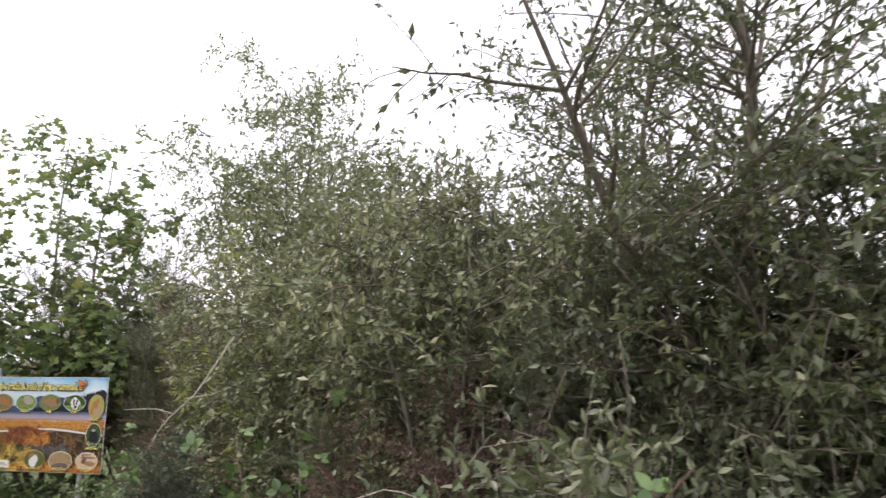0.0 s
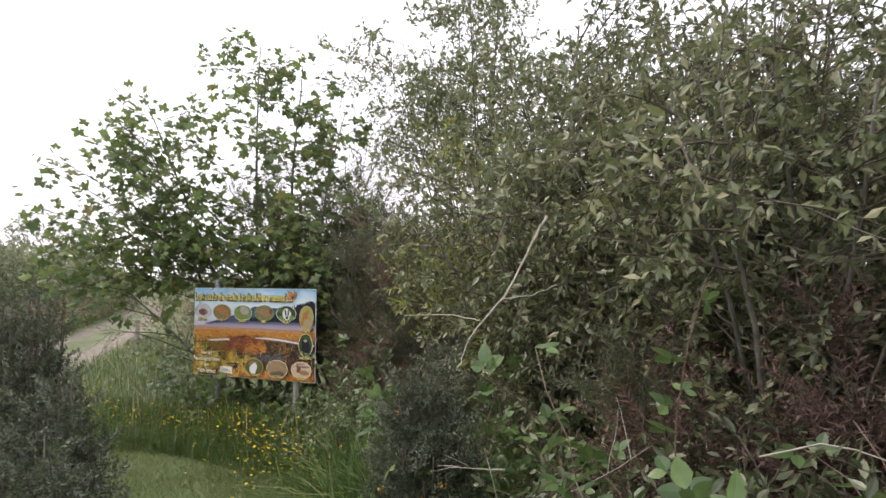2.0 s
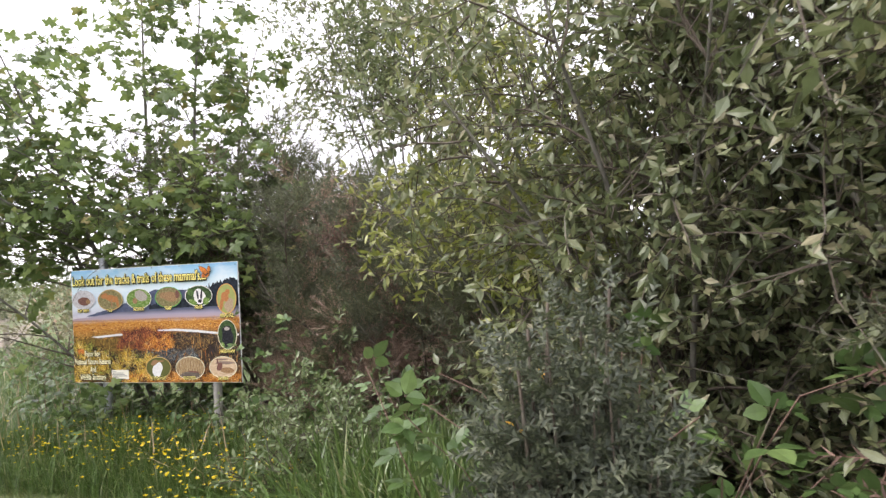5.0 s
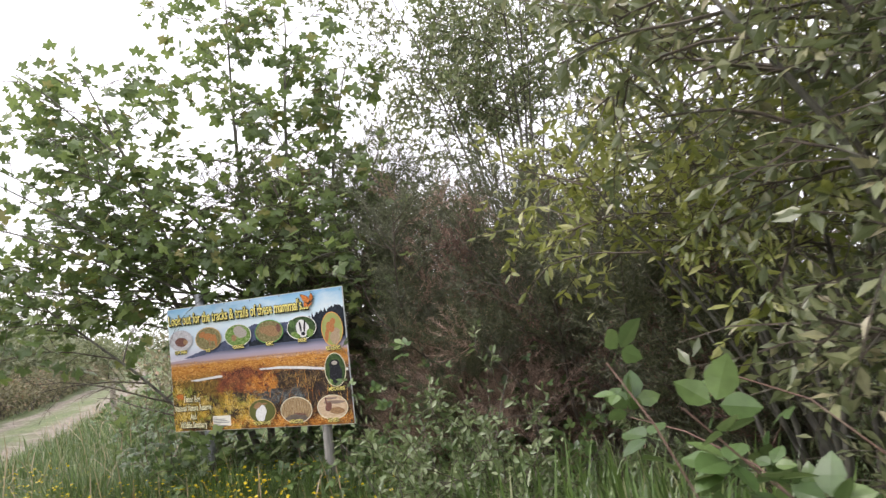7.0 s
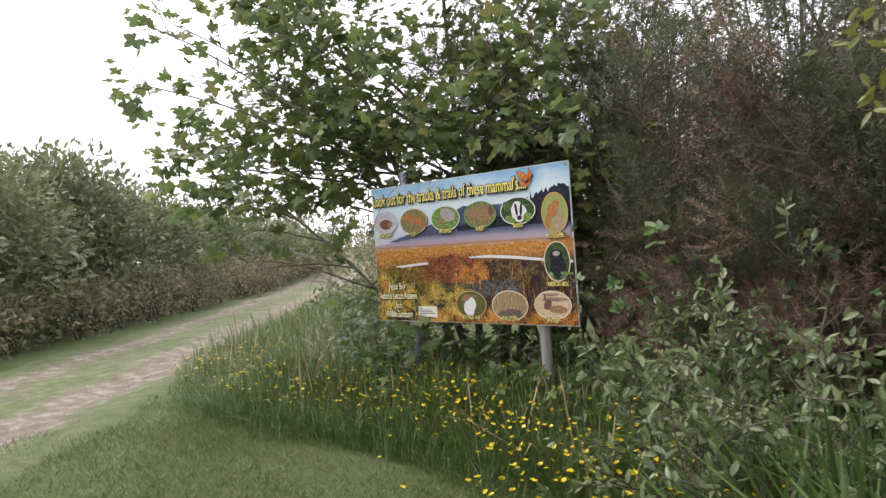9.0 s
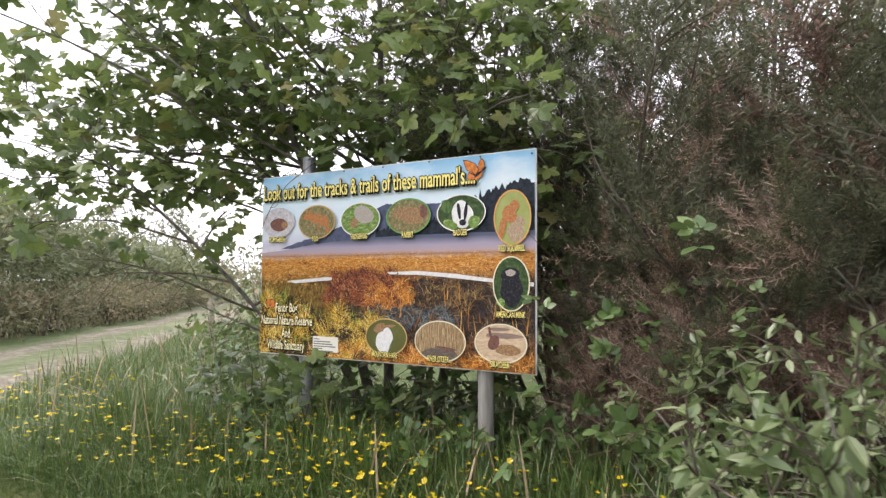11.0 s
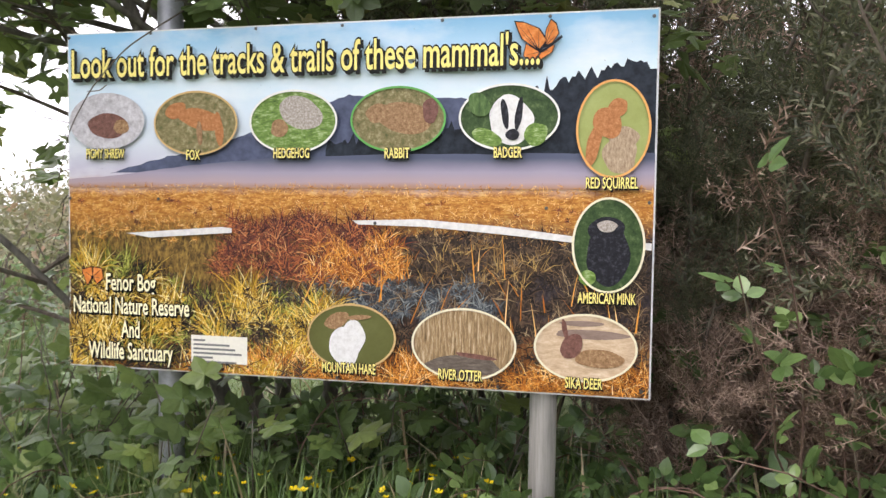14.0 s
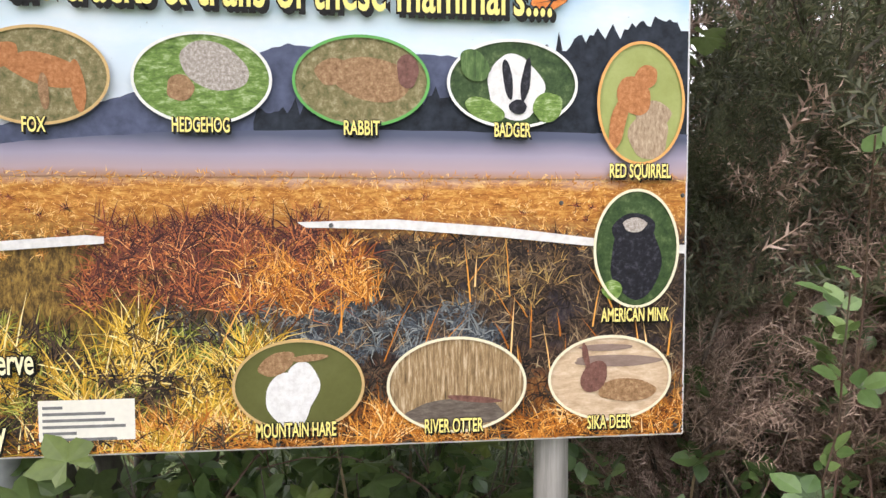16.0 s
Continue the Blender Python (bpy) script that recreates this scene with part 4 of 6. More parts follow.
post(0.378, 2.19, M_STEEL, "round galvanised steel post"), post(1.745, 2.02, M_POST, "round weathered grey post streaked with damp")
for px in (0.378, 1.745):
    for z in (0.25, 0.95):
        at_sign(part("rail_clip", box_bm(px - 0.07, 0.0125, z - 0.02, px + 0.07, 0.019, z + 0.02, 0.001), M_STEEL, sign))
M_SCREW = plain("dark_screw", (0.12, 0.12, 0.12), 0.4, 0.8)
screw = None
for sx, sz in [(0.02, 1.2), (0.35, 1.205), (0.75, 1.205), (1.06, 1.203), (1.4, 1.205), (1.745, 1.203), (2.06, 1.19), (2.06, 0.62), (0.02, 0.62), (0.02, 0.02), (0.5, 0.018), (1.05, 0.016), (1.6, 0.018), (2.05, 0.03), (1.18, 0.545), (0.378, 0.62), (1.745, 0.6)]:
    if screw is None:
        bm = bmesh.new()
        bmesh.ops.create_cone(bm, cap_ends=True, segments=10, radius1=0.006, radius2=0.004, depth=0.004, matrix=Matrix.Rotation(radians(90), 4, "X"))
        screw = part("screw", bm, M_SCREW, sign)
        s = screw
    else:
        s = under(new("screw", screw.data), sign)
    s.location = (sx, -0.0165, SB + sz)


# ---- plants ----
def ground_at(x, y):
    return float(rise(np.array([x]), np.array([y]))[0])


LIMIT = np.array([(10.5, -7.2), (8.6, -6.75), (7.5, -6.15), (6.55, -5.5), (5.8, -4.5), (5.0, -3.1), (4.2, -2.0), (3.2, -0.7), (2.45, -0.05), (2.2, 0.3), (2.2, 2.0)], float)


def overhang(p):
    """How far points lean out of the thicket over the path (negative: inside the thicket)."""
    p = np.atleast_2d(p)
    best, sign_ = np.full(len(p), 1e9), np.zeros(len(p))
    for a, b in zip(LIMIT[:-1], LIMIT[1:]):
        ab, ap = b - a, p[:, :2] - a
        t = np.clip((ap @ ab) / (ab @ ab), 0, 1)
        d = np.linalg.norm(ap - t[:, None] * ab, axis=1)
        c = ab[0] * ap[:, 1] - ab[1] * ap[:, 0]
        closer = d < best - 1e-9
        best, sign_ = np.where(closer, d, best), np.where(closer, np.sign(c), sign_)
    return best * sign_


GRID_X, GRID_Y = np.arange(-2, 14, 0.08), np.arange(-10, 6, 0.08)
GRID = overhang(np.stack([g.ravel() for g in np.meshgrid(GRID_X, GRID_Y, indexing="ij")], -1)).reshape(len(GRID_X), len(GRID_Y))
GRID[np.ix_(GRID_X < 2.25, GRID_Y > -0.6)] = -1


def trodden(p):
    """True where walkers keep the growth back from the path; higher up it may lean further out."""
    i = np.clip(((p[:, 0] + 2) / 0.08).astype(int), 0, len(GRID_X) - 1)
    j = np.clip(((p[:, 1] + 10) / 0.08).astype(int), 0, len(GRID_Y) - 1)
    up = np.clip((p[:, 2] - 2.0) / 0.8, 0, 1)
    before_sign = (p[:, 0] > -0.2) & (p[:, 0] < 2.2) & (p[:, 1] < 0.14)
    high = np.clip((p[:, 2] - 3.1) / 1.0, 0, 1)
    return (GRID[i, j] > 0.05 + 0.45 * up + 0.7 * high) | before_sign


def wander(r, start, direction, length, n, sag=0.0, wobble=0.12, lift=0.0):
    """A bending stem as a row of points."""
    p, d = np.array(start, float), unit(np.array(direction, float))
    out = [p.copy()]
    for i in range(n):
        d = unit(d + r.normal(0, wobble, 3) + np.array([0, 0, lift - sag * (i / n)]))
        p = p + d * length / n
        out.append(p.copy())
    return np.array(out)


def along(line, t):
    f = t * (len(line) - 1)
    i = min(int(f), len(line) - 2)
    return line[i] + (f - i) * (line[i + 1] - line[i]), unit(line[i + 1] - line[i])


def side_way(r, d, spread=0.9, up=0.15):
    a = r.normal(0, 1, 3)
    a = unit(a - d * (a @ d))
    return unit(d * (1 - spread * 0.6) + a * spread + np.array([0, 0, up]))


def plant_root(name, x, y, label, category, group=""):
    e = new(name)
    e.location = (x, y, ground_at(x, y))
    return tagged(e, label, category, group)


def leaf_cloud(r, lines, per, size, template, soup, up=0.5, spread=0.9, start=0.15, jitter=0.0, keep=None):
    """Leaves along twigs, tips outward and faces roughly up."""
    P, A, N = [], [], []
    if not lines:
        return
    for ln in lines:
        t = r.uniform(start, 1, per) * (len(ln) - 1)
        i = np.minimum(t.astype(int), len(ln) - 2)
        seg = ln[i + 1] - ln[i]
        p = ln[i] + (t - i)[:, None] * seg
        if jitter:
            p = p + r.normal(0, jitter, p.shape)
        d = unit(seg)
        a = r.normal(0, 1, (per, 3))
        P.append(p)
        A.append(d * 0.6 + unit(a) * spread + np.array([0, 0, -0.1]))
        N.append(np.array([0, 0, up]) + r.normal(0, 0.5, (per, 3)))
    P, A, N = np.concatenate(P), np.concatenate(A), np.concatenate(N)
    if keep is not None:
        k = keep(P)
        P, A, N = P[k], A[k], N[k]
    soup.scatter(template, P, A, N, r.uniform(0.65, 1.25, len(P)) * size)


def shrub(name, x, y, label, category, seed, stems=9, height=3.0, spread=0.6, lean=(0, 0), branches=12, twigs=7, leaves=9,
          leaf=0.055, template=OVAL, mat=M_SALLOW, bark=M_BARK, r0=0.03, low=0.15, twig_len=0.4, sag=0.12, base=0.15, group="", twig_r=0.0035, trim=True, dome=None, floor=-1.0):
    """A leafy shrub or small tree: stems, branches, twigs and a crown of single leaves."""
    r = np.random.default_rng(seed)
    root = plant_root(name, x, y, label, category, group)
    crown, wood = Soup(), Soup()
    tw = []
    at = np.array(root.location)

    def cut(line):
        out = trodden(line + at) if trim else np.zeros(len(line), bool)
        return line[:max(int(np.argmax(out)), 0)] if out.any() else line
    for s in range(stems):
        a = s * 2.4 + r.uniform(-0.4, 0.4)
        out = spread * r.uniform(0.25, 1.0)
        d = (math.cos(a) * out + lean[0], math.sin(a) * out + lean[1], 1.0)
        L = height * r.uniform(0.75, 1.08)
        start = (r.normal(0, base), r.normal(0, base), -0.05)
        if dome:
            rx, top = dome
            rad = rx * 0.85 * math.sqrt((s + 0.5) / stems)
            tip = np.array([rad * math.cos(a) + lean[0] * top, rad * math.sin(a) + lean[1] * top, top * (1 - 0.4 * (rad / rx) ** 2) * r.uniform(0.84, 1.0)])
            knee = np.array([tip[0] * 0.22, tip[1] * 0.22, tip[2] * 0.5])
            q = np.linspace(0, 1, 10)[:, None]
            stem = (1 - q) ** 2 * np.array(start) + 2 * q * (1 - q) * knee + q * q * tip
            stem[1:] += np.cumsum(r.normal(0, 0.02, (9, 3)), axis=0)
            stem, L = cut(stem), float(np.linalg.norm(tip))
        else:
            stem = cut(wander(r, start, d, L, 9, sag=sag, wobble=0.09))
        if len(stem) < 4:
            continue
        one = Soup()
        rs = r0 * r.uniform(0.7, 1.2)
        one.tube(stem, rs, rs * 0.18, 6)
        one.link("stem", bark, root, smooth=True)
        for _ in range(branches):
            t = r.uniform(low, 0.97)
            p, dd = along(stem, t)
            if p[2] < floor:
                continue
            bl = (dome[0] * 0.45 if dome else L * (0.2 + 0.26 * (1 - t))) * r.uniform(0.6, 1.2)
            br = wander(r, p, side_way(r, dd, 0.85, 0.12), bl, 5, sag=sag * 1.6, wobble=0.13)
            br = cut(br)
            if len(br) < 3:
                continue
            wood.tube(br, rs * 0.34 * (1.1 - t * 0.5), 0.003, 4)
            for _ in range(twigs):
                q, d2 = along(br, r.uniform(0.2, 1.0))
                ln = wander(r, q, side_way(r, d2, 0.75, 0.1), twig_len * r.uniform(0.5, 1.2), 3, sag=0.1, wobble=0.16)
                if len(cut(ln)) < 4:
                    continue
                wood.tube(ln, twig_r, twig_r * 0.4, 3)
                tw.append(ln)
            if len(br) > 3:
                tw.append(br[1:])
        if len(stem) > 7:
            tw.append(stem[5:])
    leaf_cloud(r, tw, leaves, leaf, template, crown, keep=lambda P: (P[:, 2] > floor - 0.3) & (~trodden(P + at) if trim else True))
    wood.link("branchwork", M_TWIG, root, kind="stuff")
    crown.link("foliage", mat, root, kind="stuff")
    return root


def gorse(name, x, y, label, seed, stems=12, height=2.6, spread=0.55, branches=12, shoots=9, sprig=0.17, dead=0.5, flowers=0, lean=(0, 0), low=0.12, per=3, group="", trim=True, template=SPRIG, blen=1.0, mat=M_GORSE, dead_mat=M_GORSE_DEAD_SHADED):
    """A gorse bush: woody stems, spiny green shoots outside and above, dead brown ones within."""
    r = np.random.default_rng(seed)
    root = plant_root(name, x, y, label, "gorse", group)
    green, brown, wood = Soup(), Soup(), Soup()
    for s in range(stems):
        a = s * 2.4 + r.uniform(-0.4, 0.4)
        out = spread * r.uniform(0.15, 1.0)
        L = height * r.uniform(0.7, 1.05)
        stem = wander(r, (r.normal(0, 0.2 * blen * blen), r.normal(0, 0.2 * blen * blen), -0.05), (math.cos(a) * out + lean[0], math.sin(a) * out + lean[1], 1), L, 8, wobble=0.1, sag=0.04)
        one = Soup()
        one.tube(stem, 0.022 * r.uniform(0.6, 1.2), 0.004, 5)
        one.link("stem", M_TWIG, root, smooth=True)
        for _ in range(branches):
            t = r.uniform(low, 1.0) ** 0.8
            p, dd = along(stem, t)
            br = wander(r, p, side_way(r, dd, 0.75, 0.3), blen * L * (0.14 + 0.22 * (1 - t)) * r.uniform(0.6, 1.2), 4, wobble=0.12, lift=0.06)
            wood.tube(br, 0.006, 0.002, 3)
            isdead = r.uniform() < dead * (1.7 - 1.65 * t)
            P, A = [], []
            for _ in range(shoots):
                q, d2 = along(br, r.uniform(0.15, 1.0))
                dirn = side_way(r, d2, 0.6, 0.3)
                for k in range(per):
                    P.append(q + dirn * sprig * 0.75 * k)
                    A.append(unit(dirn + r.normal(0, 0.25, 3)))
            P, A = np.array(P), np.array(A)
            if trim:
                k = ~trodden(P + np.array(root.location))
                P, A = P[k], A[k]
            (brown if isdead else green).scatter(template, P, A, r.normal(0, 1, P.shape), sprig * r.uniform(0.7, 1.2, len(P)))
    wood.link("branchwork", M_TWIG, root, kind="stuff")
    green.link("spiny_foliage", mat, root, "dark green spiny shoots", "stuff")
    brown.link("dead_foliage", dead_mat, root, "brown dead spiny shoots", "stuff")
    if flowers:
        bl = Soup()
        a = r.uniform(0, 6.28, flowers)
        z = r.uniform(0.35, 0.95, flowers) * height
        rad = spread * height * 0.45 * r.uniform(0.6, 1.0, flowers)
        P = np.stack([np.cos(a) * rad, np.sin(a) * rad, z], -1)
        for k in range(3):
            bl.scatter(OVAL, P + r.normal(0, 0.008, P.shape), r.normal(0, 1, P.shape), r.normal(0, 1, P.shape), np.full(flowers, 0.028))
        bl.link("blossom", M_GORSE_FLOWER, root, "yellow pea-like blossom", "stuff")
    return root


def upright_gorse(x, y, label, seed, radius, top, stems=44, flowers=0):
    """A narrow gorse bush of crowded upright shoots, rounded above."""
    r = np.random.default_rng(seed)
    root = plant_root("gorse_bush", x, y, label, "gorse", "gorse beside the path")
    height = top - ground_at(x, y)
    wood, green, bloom = Soup(), Soup(), Soup()
    P, A = [], []
    for s in range(stems):
        a, rad = s * 2.4 + r.uniform(-0.3, 0.3), radius * math.sqrt((s + 0.5) / stems)
        tip = np.array([rad * math.cos(a), rad * math.sin(a), height * (1 - 0.3 * (rad / radius) ** 2) * r.uniform(0.8, 1.0)])
        knee = tip * np.array([0.75, 0.75, 0.45])
        q = np.linspace(0, 1, 8)[:, None]
        stem = (1 - q) ** 2 * np.array([0.2 * tip[0], 0.2 * tip[1], -0.05]) + 2 * q * (1 - q) * knee + q * q * tip
        stem[1:] += r.normal(0, 0.008, (7, 3))
        if s % 4 == 0:
            one = Soup()
            one.tube(stem, 0.012, 0.004, 5)
            one.link("stem", M_TWIG, root, smooth=True)
        else:
            wood.tube(stem, 0.006, 0.002, 4)
        for _ in range(16):
            p, d = along(stem, r.uniform(0.4, 1.0) ** 0.8)
            w = unit(side_way(r, d, 0.95, 0.3))
            for k in range(4):
                P.append(p + w * 0.035 * k)
                A.append(w + r.normal(0, 0.5, 3))
    P, A = np.array(P), np.array(A)
    green.scatter(SPRIG_BUSHY, P, A, r.normal(0, 1, P.shape), 0.07 * r.uniform(0.7, 1.25, len(P)))
    wood.link("branchwork", M_TWIG, root, kind="stuff")
    green.link("spiny_foliage", M_GORSE_DARK, root, "dark green spiny shoots", "stuff")
    if flowers:
        F = P[r.choice(np.where(np.hypot(P[:, 0], P[:, 1]) > radius * 0.6)[0], flowers)]
        for k in range(4):
            bloom.scatter(OVAL, F + r.normal(0, 0.007, F.shape), r.normal(0, 1, F.shape), r.normal(0, 1, F.shape), np.full(flowers, 0.026))
        bloom.link("blossom", M_GORSE_FLOWER, root, "yellow pea-like blossom", "stuff")
    return root


def in_front(p):
    """True in the clear space before the sign."""
    return (p[:, 0] > -0.1) & (p[:, 0] < 2.12) & (p[:, 1] < 0.12) & (p[:, 2] > 0.55)


def bramble(name, x, y, label, seed, canes=8, reach=1.2, height=0.8, leaf=0.11, per=16, lean=(0, 0), singles=0, group="", mat=M_BRAMBLE, width=0.3, template=TRI, trim=True):
    """A bramble patch: arching canes with three-parted leaves."""
    r = np.random.default_rng(seed)
    root = plant_root(name, x, y, label, "bramble", group)
    cane, leafs = Soup(), Soup()
    P, A, N, S = [], [], [], []
    for c in range(canes):
        a = r.uniform(0, 6.28)
        d = (math.cos(a) * 0.55 + lean[0], math.sin(a) * 0.55 + lean[1], 0.55 + height)
        ln = wander(r, (r.normal(0, width), r.normal(0, width * 0.5), -0.03), d, reach * r.uniform(0.7, 1.3), 9, sag=0.38, wobble=0.1)
        ln[1:, 2] = np.maximum(ln[1:, 2], 0.05)
        out = (trodden(ln + np.array(root.location)) & trim) | in_front(ln + np.array(root.location))
        if out.any():
            ln = ln[:int(np.argmax(out))]
        if len(ln) < 4:
            continue
        cane.tube(ln, 0.005, 0.002, 4)
        for _ in range(per):
            q, d2 = along(ln, r.uniform(0.12, 1.0))
            P.append(q)
            A.append(side_way(r, d2, 1.0, 0.25))
            N.append(np.array([0, 0, 1.0]) + r.normal(0, 0.4, 3))
            S.append(leaf * r.uniform(0.6, 1.3))
    if not P:
        return root
    P, A, N, S = map(np.array, (P, A, N, S))
    singles = min(singles, len(P))
    leafs.scatter(template, P[singles:], A[singles:], N[singles:], S[singles:])
    cane.link("canework", M_CANE, root, kind="stuff")
    leafs.link("foliage", mat, root, kind="stuff")
    if singles:
        me = quick_mesh("leaf", template[0], template[1], M_BRAMBLE_ONE)
        for i in range(singles):
            put_leaf(me, root, P[i], A[i], N[i], S[i])
    return root


def put_leaf(me, root, p, axis, normal, size, name="leaf"):
    a = Vector(axis).normalized()
    b = a.cross(Vector(normal)).normalized()
    n = b.cross(a)
    m = Matrix((b, a, n)).transposed().to_4x4()
    m.translation = Vector(p)
    ob = under(new(name, me), root)
    ob.matrix_local = m @ Matrix.Scale(float(size), 4)
    return ob


def sycamore(x, y):
    """The young sycamore behind the sign, spreading over it and over the verge."""
    r = np.random.default_rng(21)
    root = plant_root("sycamore_tree", x, y, "young sycamore with broad green lobed leaves leaning over the sign", "tree")
    wood, crown = Soup(), Soup()
    P, A, N, S = [], [], [], []

    def faces_print(p):
        q = np.atleast_2d(p) + np.array([x, y, 0])
        return (q[:, 0] > -0.25) & (q[:, 0] < 2.3) & (q[:, 1] < 0.18) & (q[:, 2] < 2.16)

    def leafy(line, n, size=0.145):
        for _ in range(n):
            q, d = along(line, r.uniform(0.1, 1.0))
            w = side_way(r, d, 0.9, -0.05)
            stalk = wander(r, q, w, r.uniform(0.05, 0.11), 2, sag=0.25)
            if faces_print(stalk[-1:]).any():
                continue
            wood.tube(stalk, 0.0016, 0.001, 3)
            P.append(stalk[-1])
            A.append(unit(w + np.array([0, 0, -0.35]) + r.normal(0, 0.25, 3)))
            N.append(np.array([0, 0, 1.0]) + r.normal(0, 0.35, 3))
            S.append(size * r.uniform(0.55, 1.25))

    trunks = [((0.0, 0.0), (-0.07, -0.06, 1), 5.9), ((0.1, 0.1), (0.16, -0.04, 1), 5.6), ((-0.1, 0.0), (-0.3, -0.22, 1), 4.8), ((0.0, -0.05), (-0.14, -0.26, 1), 5.1),
              ((-0.15, -0.05), (-0.55, -0.4, 1), 4.0), ((0.15, 0.0), (0.3, -0.18, 1), 3.4), ((0.2, 0.2), (0.26, 0.1, 1), 5.0)]
    for (bx, by), d, L in trunks:
        stem = wander(r, (bx, by, -0.05), d, L, 12, wobble=0.035)
        one = Soup()
        one.tube(stem, 0.045 if L > 4.5 else 0.022, 0.006, 8)
        one.link("trunk", M_BARK, root, smooth=True)
        for k in range(18):
            t = 0.25 + 0.74 * (k + r.uniform(0, 1)) / 18
            p, dd = along(stem, t)
            a = k * 2.4 + r.uniform(-0.5, 0.5)
            out = np.array([math.cos(a) - 0.25, math.sin(a) - 0.2, 0.42])
            bl = (0.5 + 1.3 * (1 - t)) * r.uniform(0.7, 1.2)
            br = wander(r, p, out, bl, 6, sag=0.14, wobble=0.07)
            if faces_print(br).any():
                continue
            wood.tube(br, 0.013 * (1.25 - t), 0.003, 5)
            leafy(br, 6)
            for _ in range(6):
                q, d2 = along(br, r.uniform(0.25, 1.0))
                tw = wander(r, q, side_way(r, d2, 0.7, 0.15), 0.42 * r.uniform(0.5, 1.2), 3, sag=0.1)
                wood.tube(tw, 0.004, 0.002, 3)
                leafy(tw, 6, 0.138)
        leafy(stem[9:], 12, 0.1)
    # low limbs reaching out over the track side
    for d, L, z in (((-0.62, -0.95, 0.42), 3.2, 1.9), ((-0.85, -0.8, 0.26), 3.1, 2.0), ((-0.55, -0.95, 0.62), 3.3, 1.9), ((-0.95, -0.55, 0.3), 2.9, 2.1), ((-0.75, -0.8, 0.75), 3.3, 2.1), ((-0.95, -0.35, 0.6), 2.8, 2.2),
                    ((-0.5, -0.8, 1.0), 3.0, 2.4), ((-0.3, -0.95, 0.7), 2.4, 2.2), ((0.75, -0.42, 0.16), 1.9, 2.0), ((0.95, -0.2, 0.2), 1.8, 2.1)):
        br = wander(r, (-0.05, 0, z), d, L, 9, sag=0.07, wobble=0.06)
        hit = faces_print(br)
        if hit.any():
            br = br[:int(np.argmax(hit))]
        if len(br) < 4:
            continue
        one = Soup()
        one.tube(br, 0.019, 0.004, 6)
        one.link("limb", M_BARK, root, smooth=True)
        leafy(br[2:], 16)
        for _ in range(13):
            q, d2 = along(br, r.uniform(0.2, 1.0))
            tw = wander(r, q, side_way(r, d2, 0.75, 0.15), 0.55 * r.uniform(0.5, 1.2), 4, sag=0.12)
            if faces_print(tw).any():
                continue
            wood.tube(tw, 0.0045, 0.002, 3)
            leafy(tw, 7, 0.138)
    P, A, N, S = map(np.array, (P, A, N, S))
    # keep the crown off the face of the sign
    wx, wy, wz = P[:, 0] + x, P[:, 1] + y, P[:, 2]
    front = ((wx > -0.15) & (wx < 2.2) & (wy < 0.15) & (wz < 2.13)) | ((wx < -0.5) & (wz < 1.6 + 0.12 * np.sin(7 * wx)))
    P, A, N, S = P[~front], A[~front], N[~front], S[~front]
    near = np.argsort(P[:, 1] + 0.4 * P[:, 2])[:300]
    rest = np.setdiff1d(np.arange(len(P)), near)
    crown.scatter(PALM, P[rest], A[rest], N[rest], S[rest])
    wood.link("twigwork", M_TWIG, root, kind="stuff")
    crown.link("foliage", M_SYC, root, kind="stuff")
    me = quick_mesh("leaf", PALM[0], PALM[1], M_SYC_ONE)
    for i in near:
        put_leaf(me, root, P[i], A[i], N[i], S[i])
    return root


sycamore(0.45, 0.95)


def seedling(x, y, seed, n=26, height=0.75, label="young sycamore seedling with broad leaves below the sign"):
    """A low clump of sycamore shoots with single broad leaves."""
    r = np.random.default_rng(seed)
    root = plant_root("sycamore_seedling", x, y, label, "seedling", "sycamore seedlings")
    me = quick_mesh("leaf", PALM[0], PALM[1], M_SYC_ONE)
    for s in range(5):
        st = wander(r, (r.normal(0, 0.08), r.normal(0, 0.05), -0.02), (r.normal(0, 0.35), r.normal(0, 0.2), 1), height * r.uniform(0.6, 1.1), 5, wobble=0.1)
        one = Soup()
        one.tube(st, 0.005, 0.002, 5)
        one.link("stem", M_TWIG, root, smooth=True)
        for k in range(n // 5):
            q, d = along(st, r.uniform(0.35, 1.0))
            w = side_way(r, d, 0.95, 0.1)
            put_leaf(me, root, q + w * 0.05, w + np.array([0, -0.25, -0.25]), np.array([0, -0.35, 1.0]) + r.normal(0, 0.3, 3), 0.14 * r.uniform(0.6, 1.2))
    return root


seedling(0.33, -0.06, 31, 45, 0.8)
seedling(0.75, 0.1, 32, 40, 0.75)
seedling(0.55, 0.35, 36, 50, 0.9)
seedling(1.05, 0.35, 37, 45, 0.85)
seedling(1.4, 0.3, 38, 40, 0.8)
seedling(-0.3, 0.15, 33, 30, 1.0)
seedling(-0.55, 0.35, 34, 34, 1.35)
seedling(-0.35, 0.6, 35, 34, 1.6)

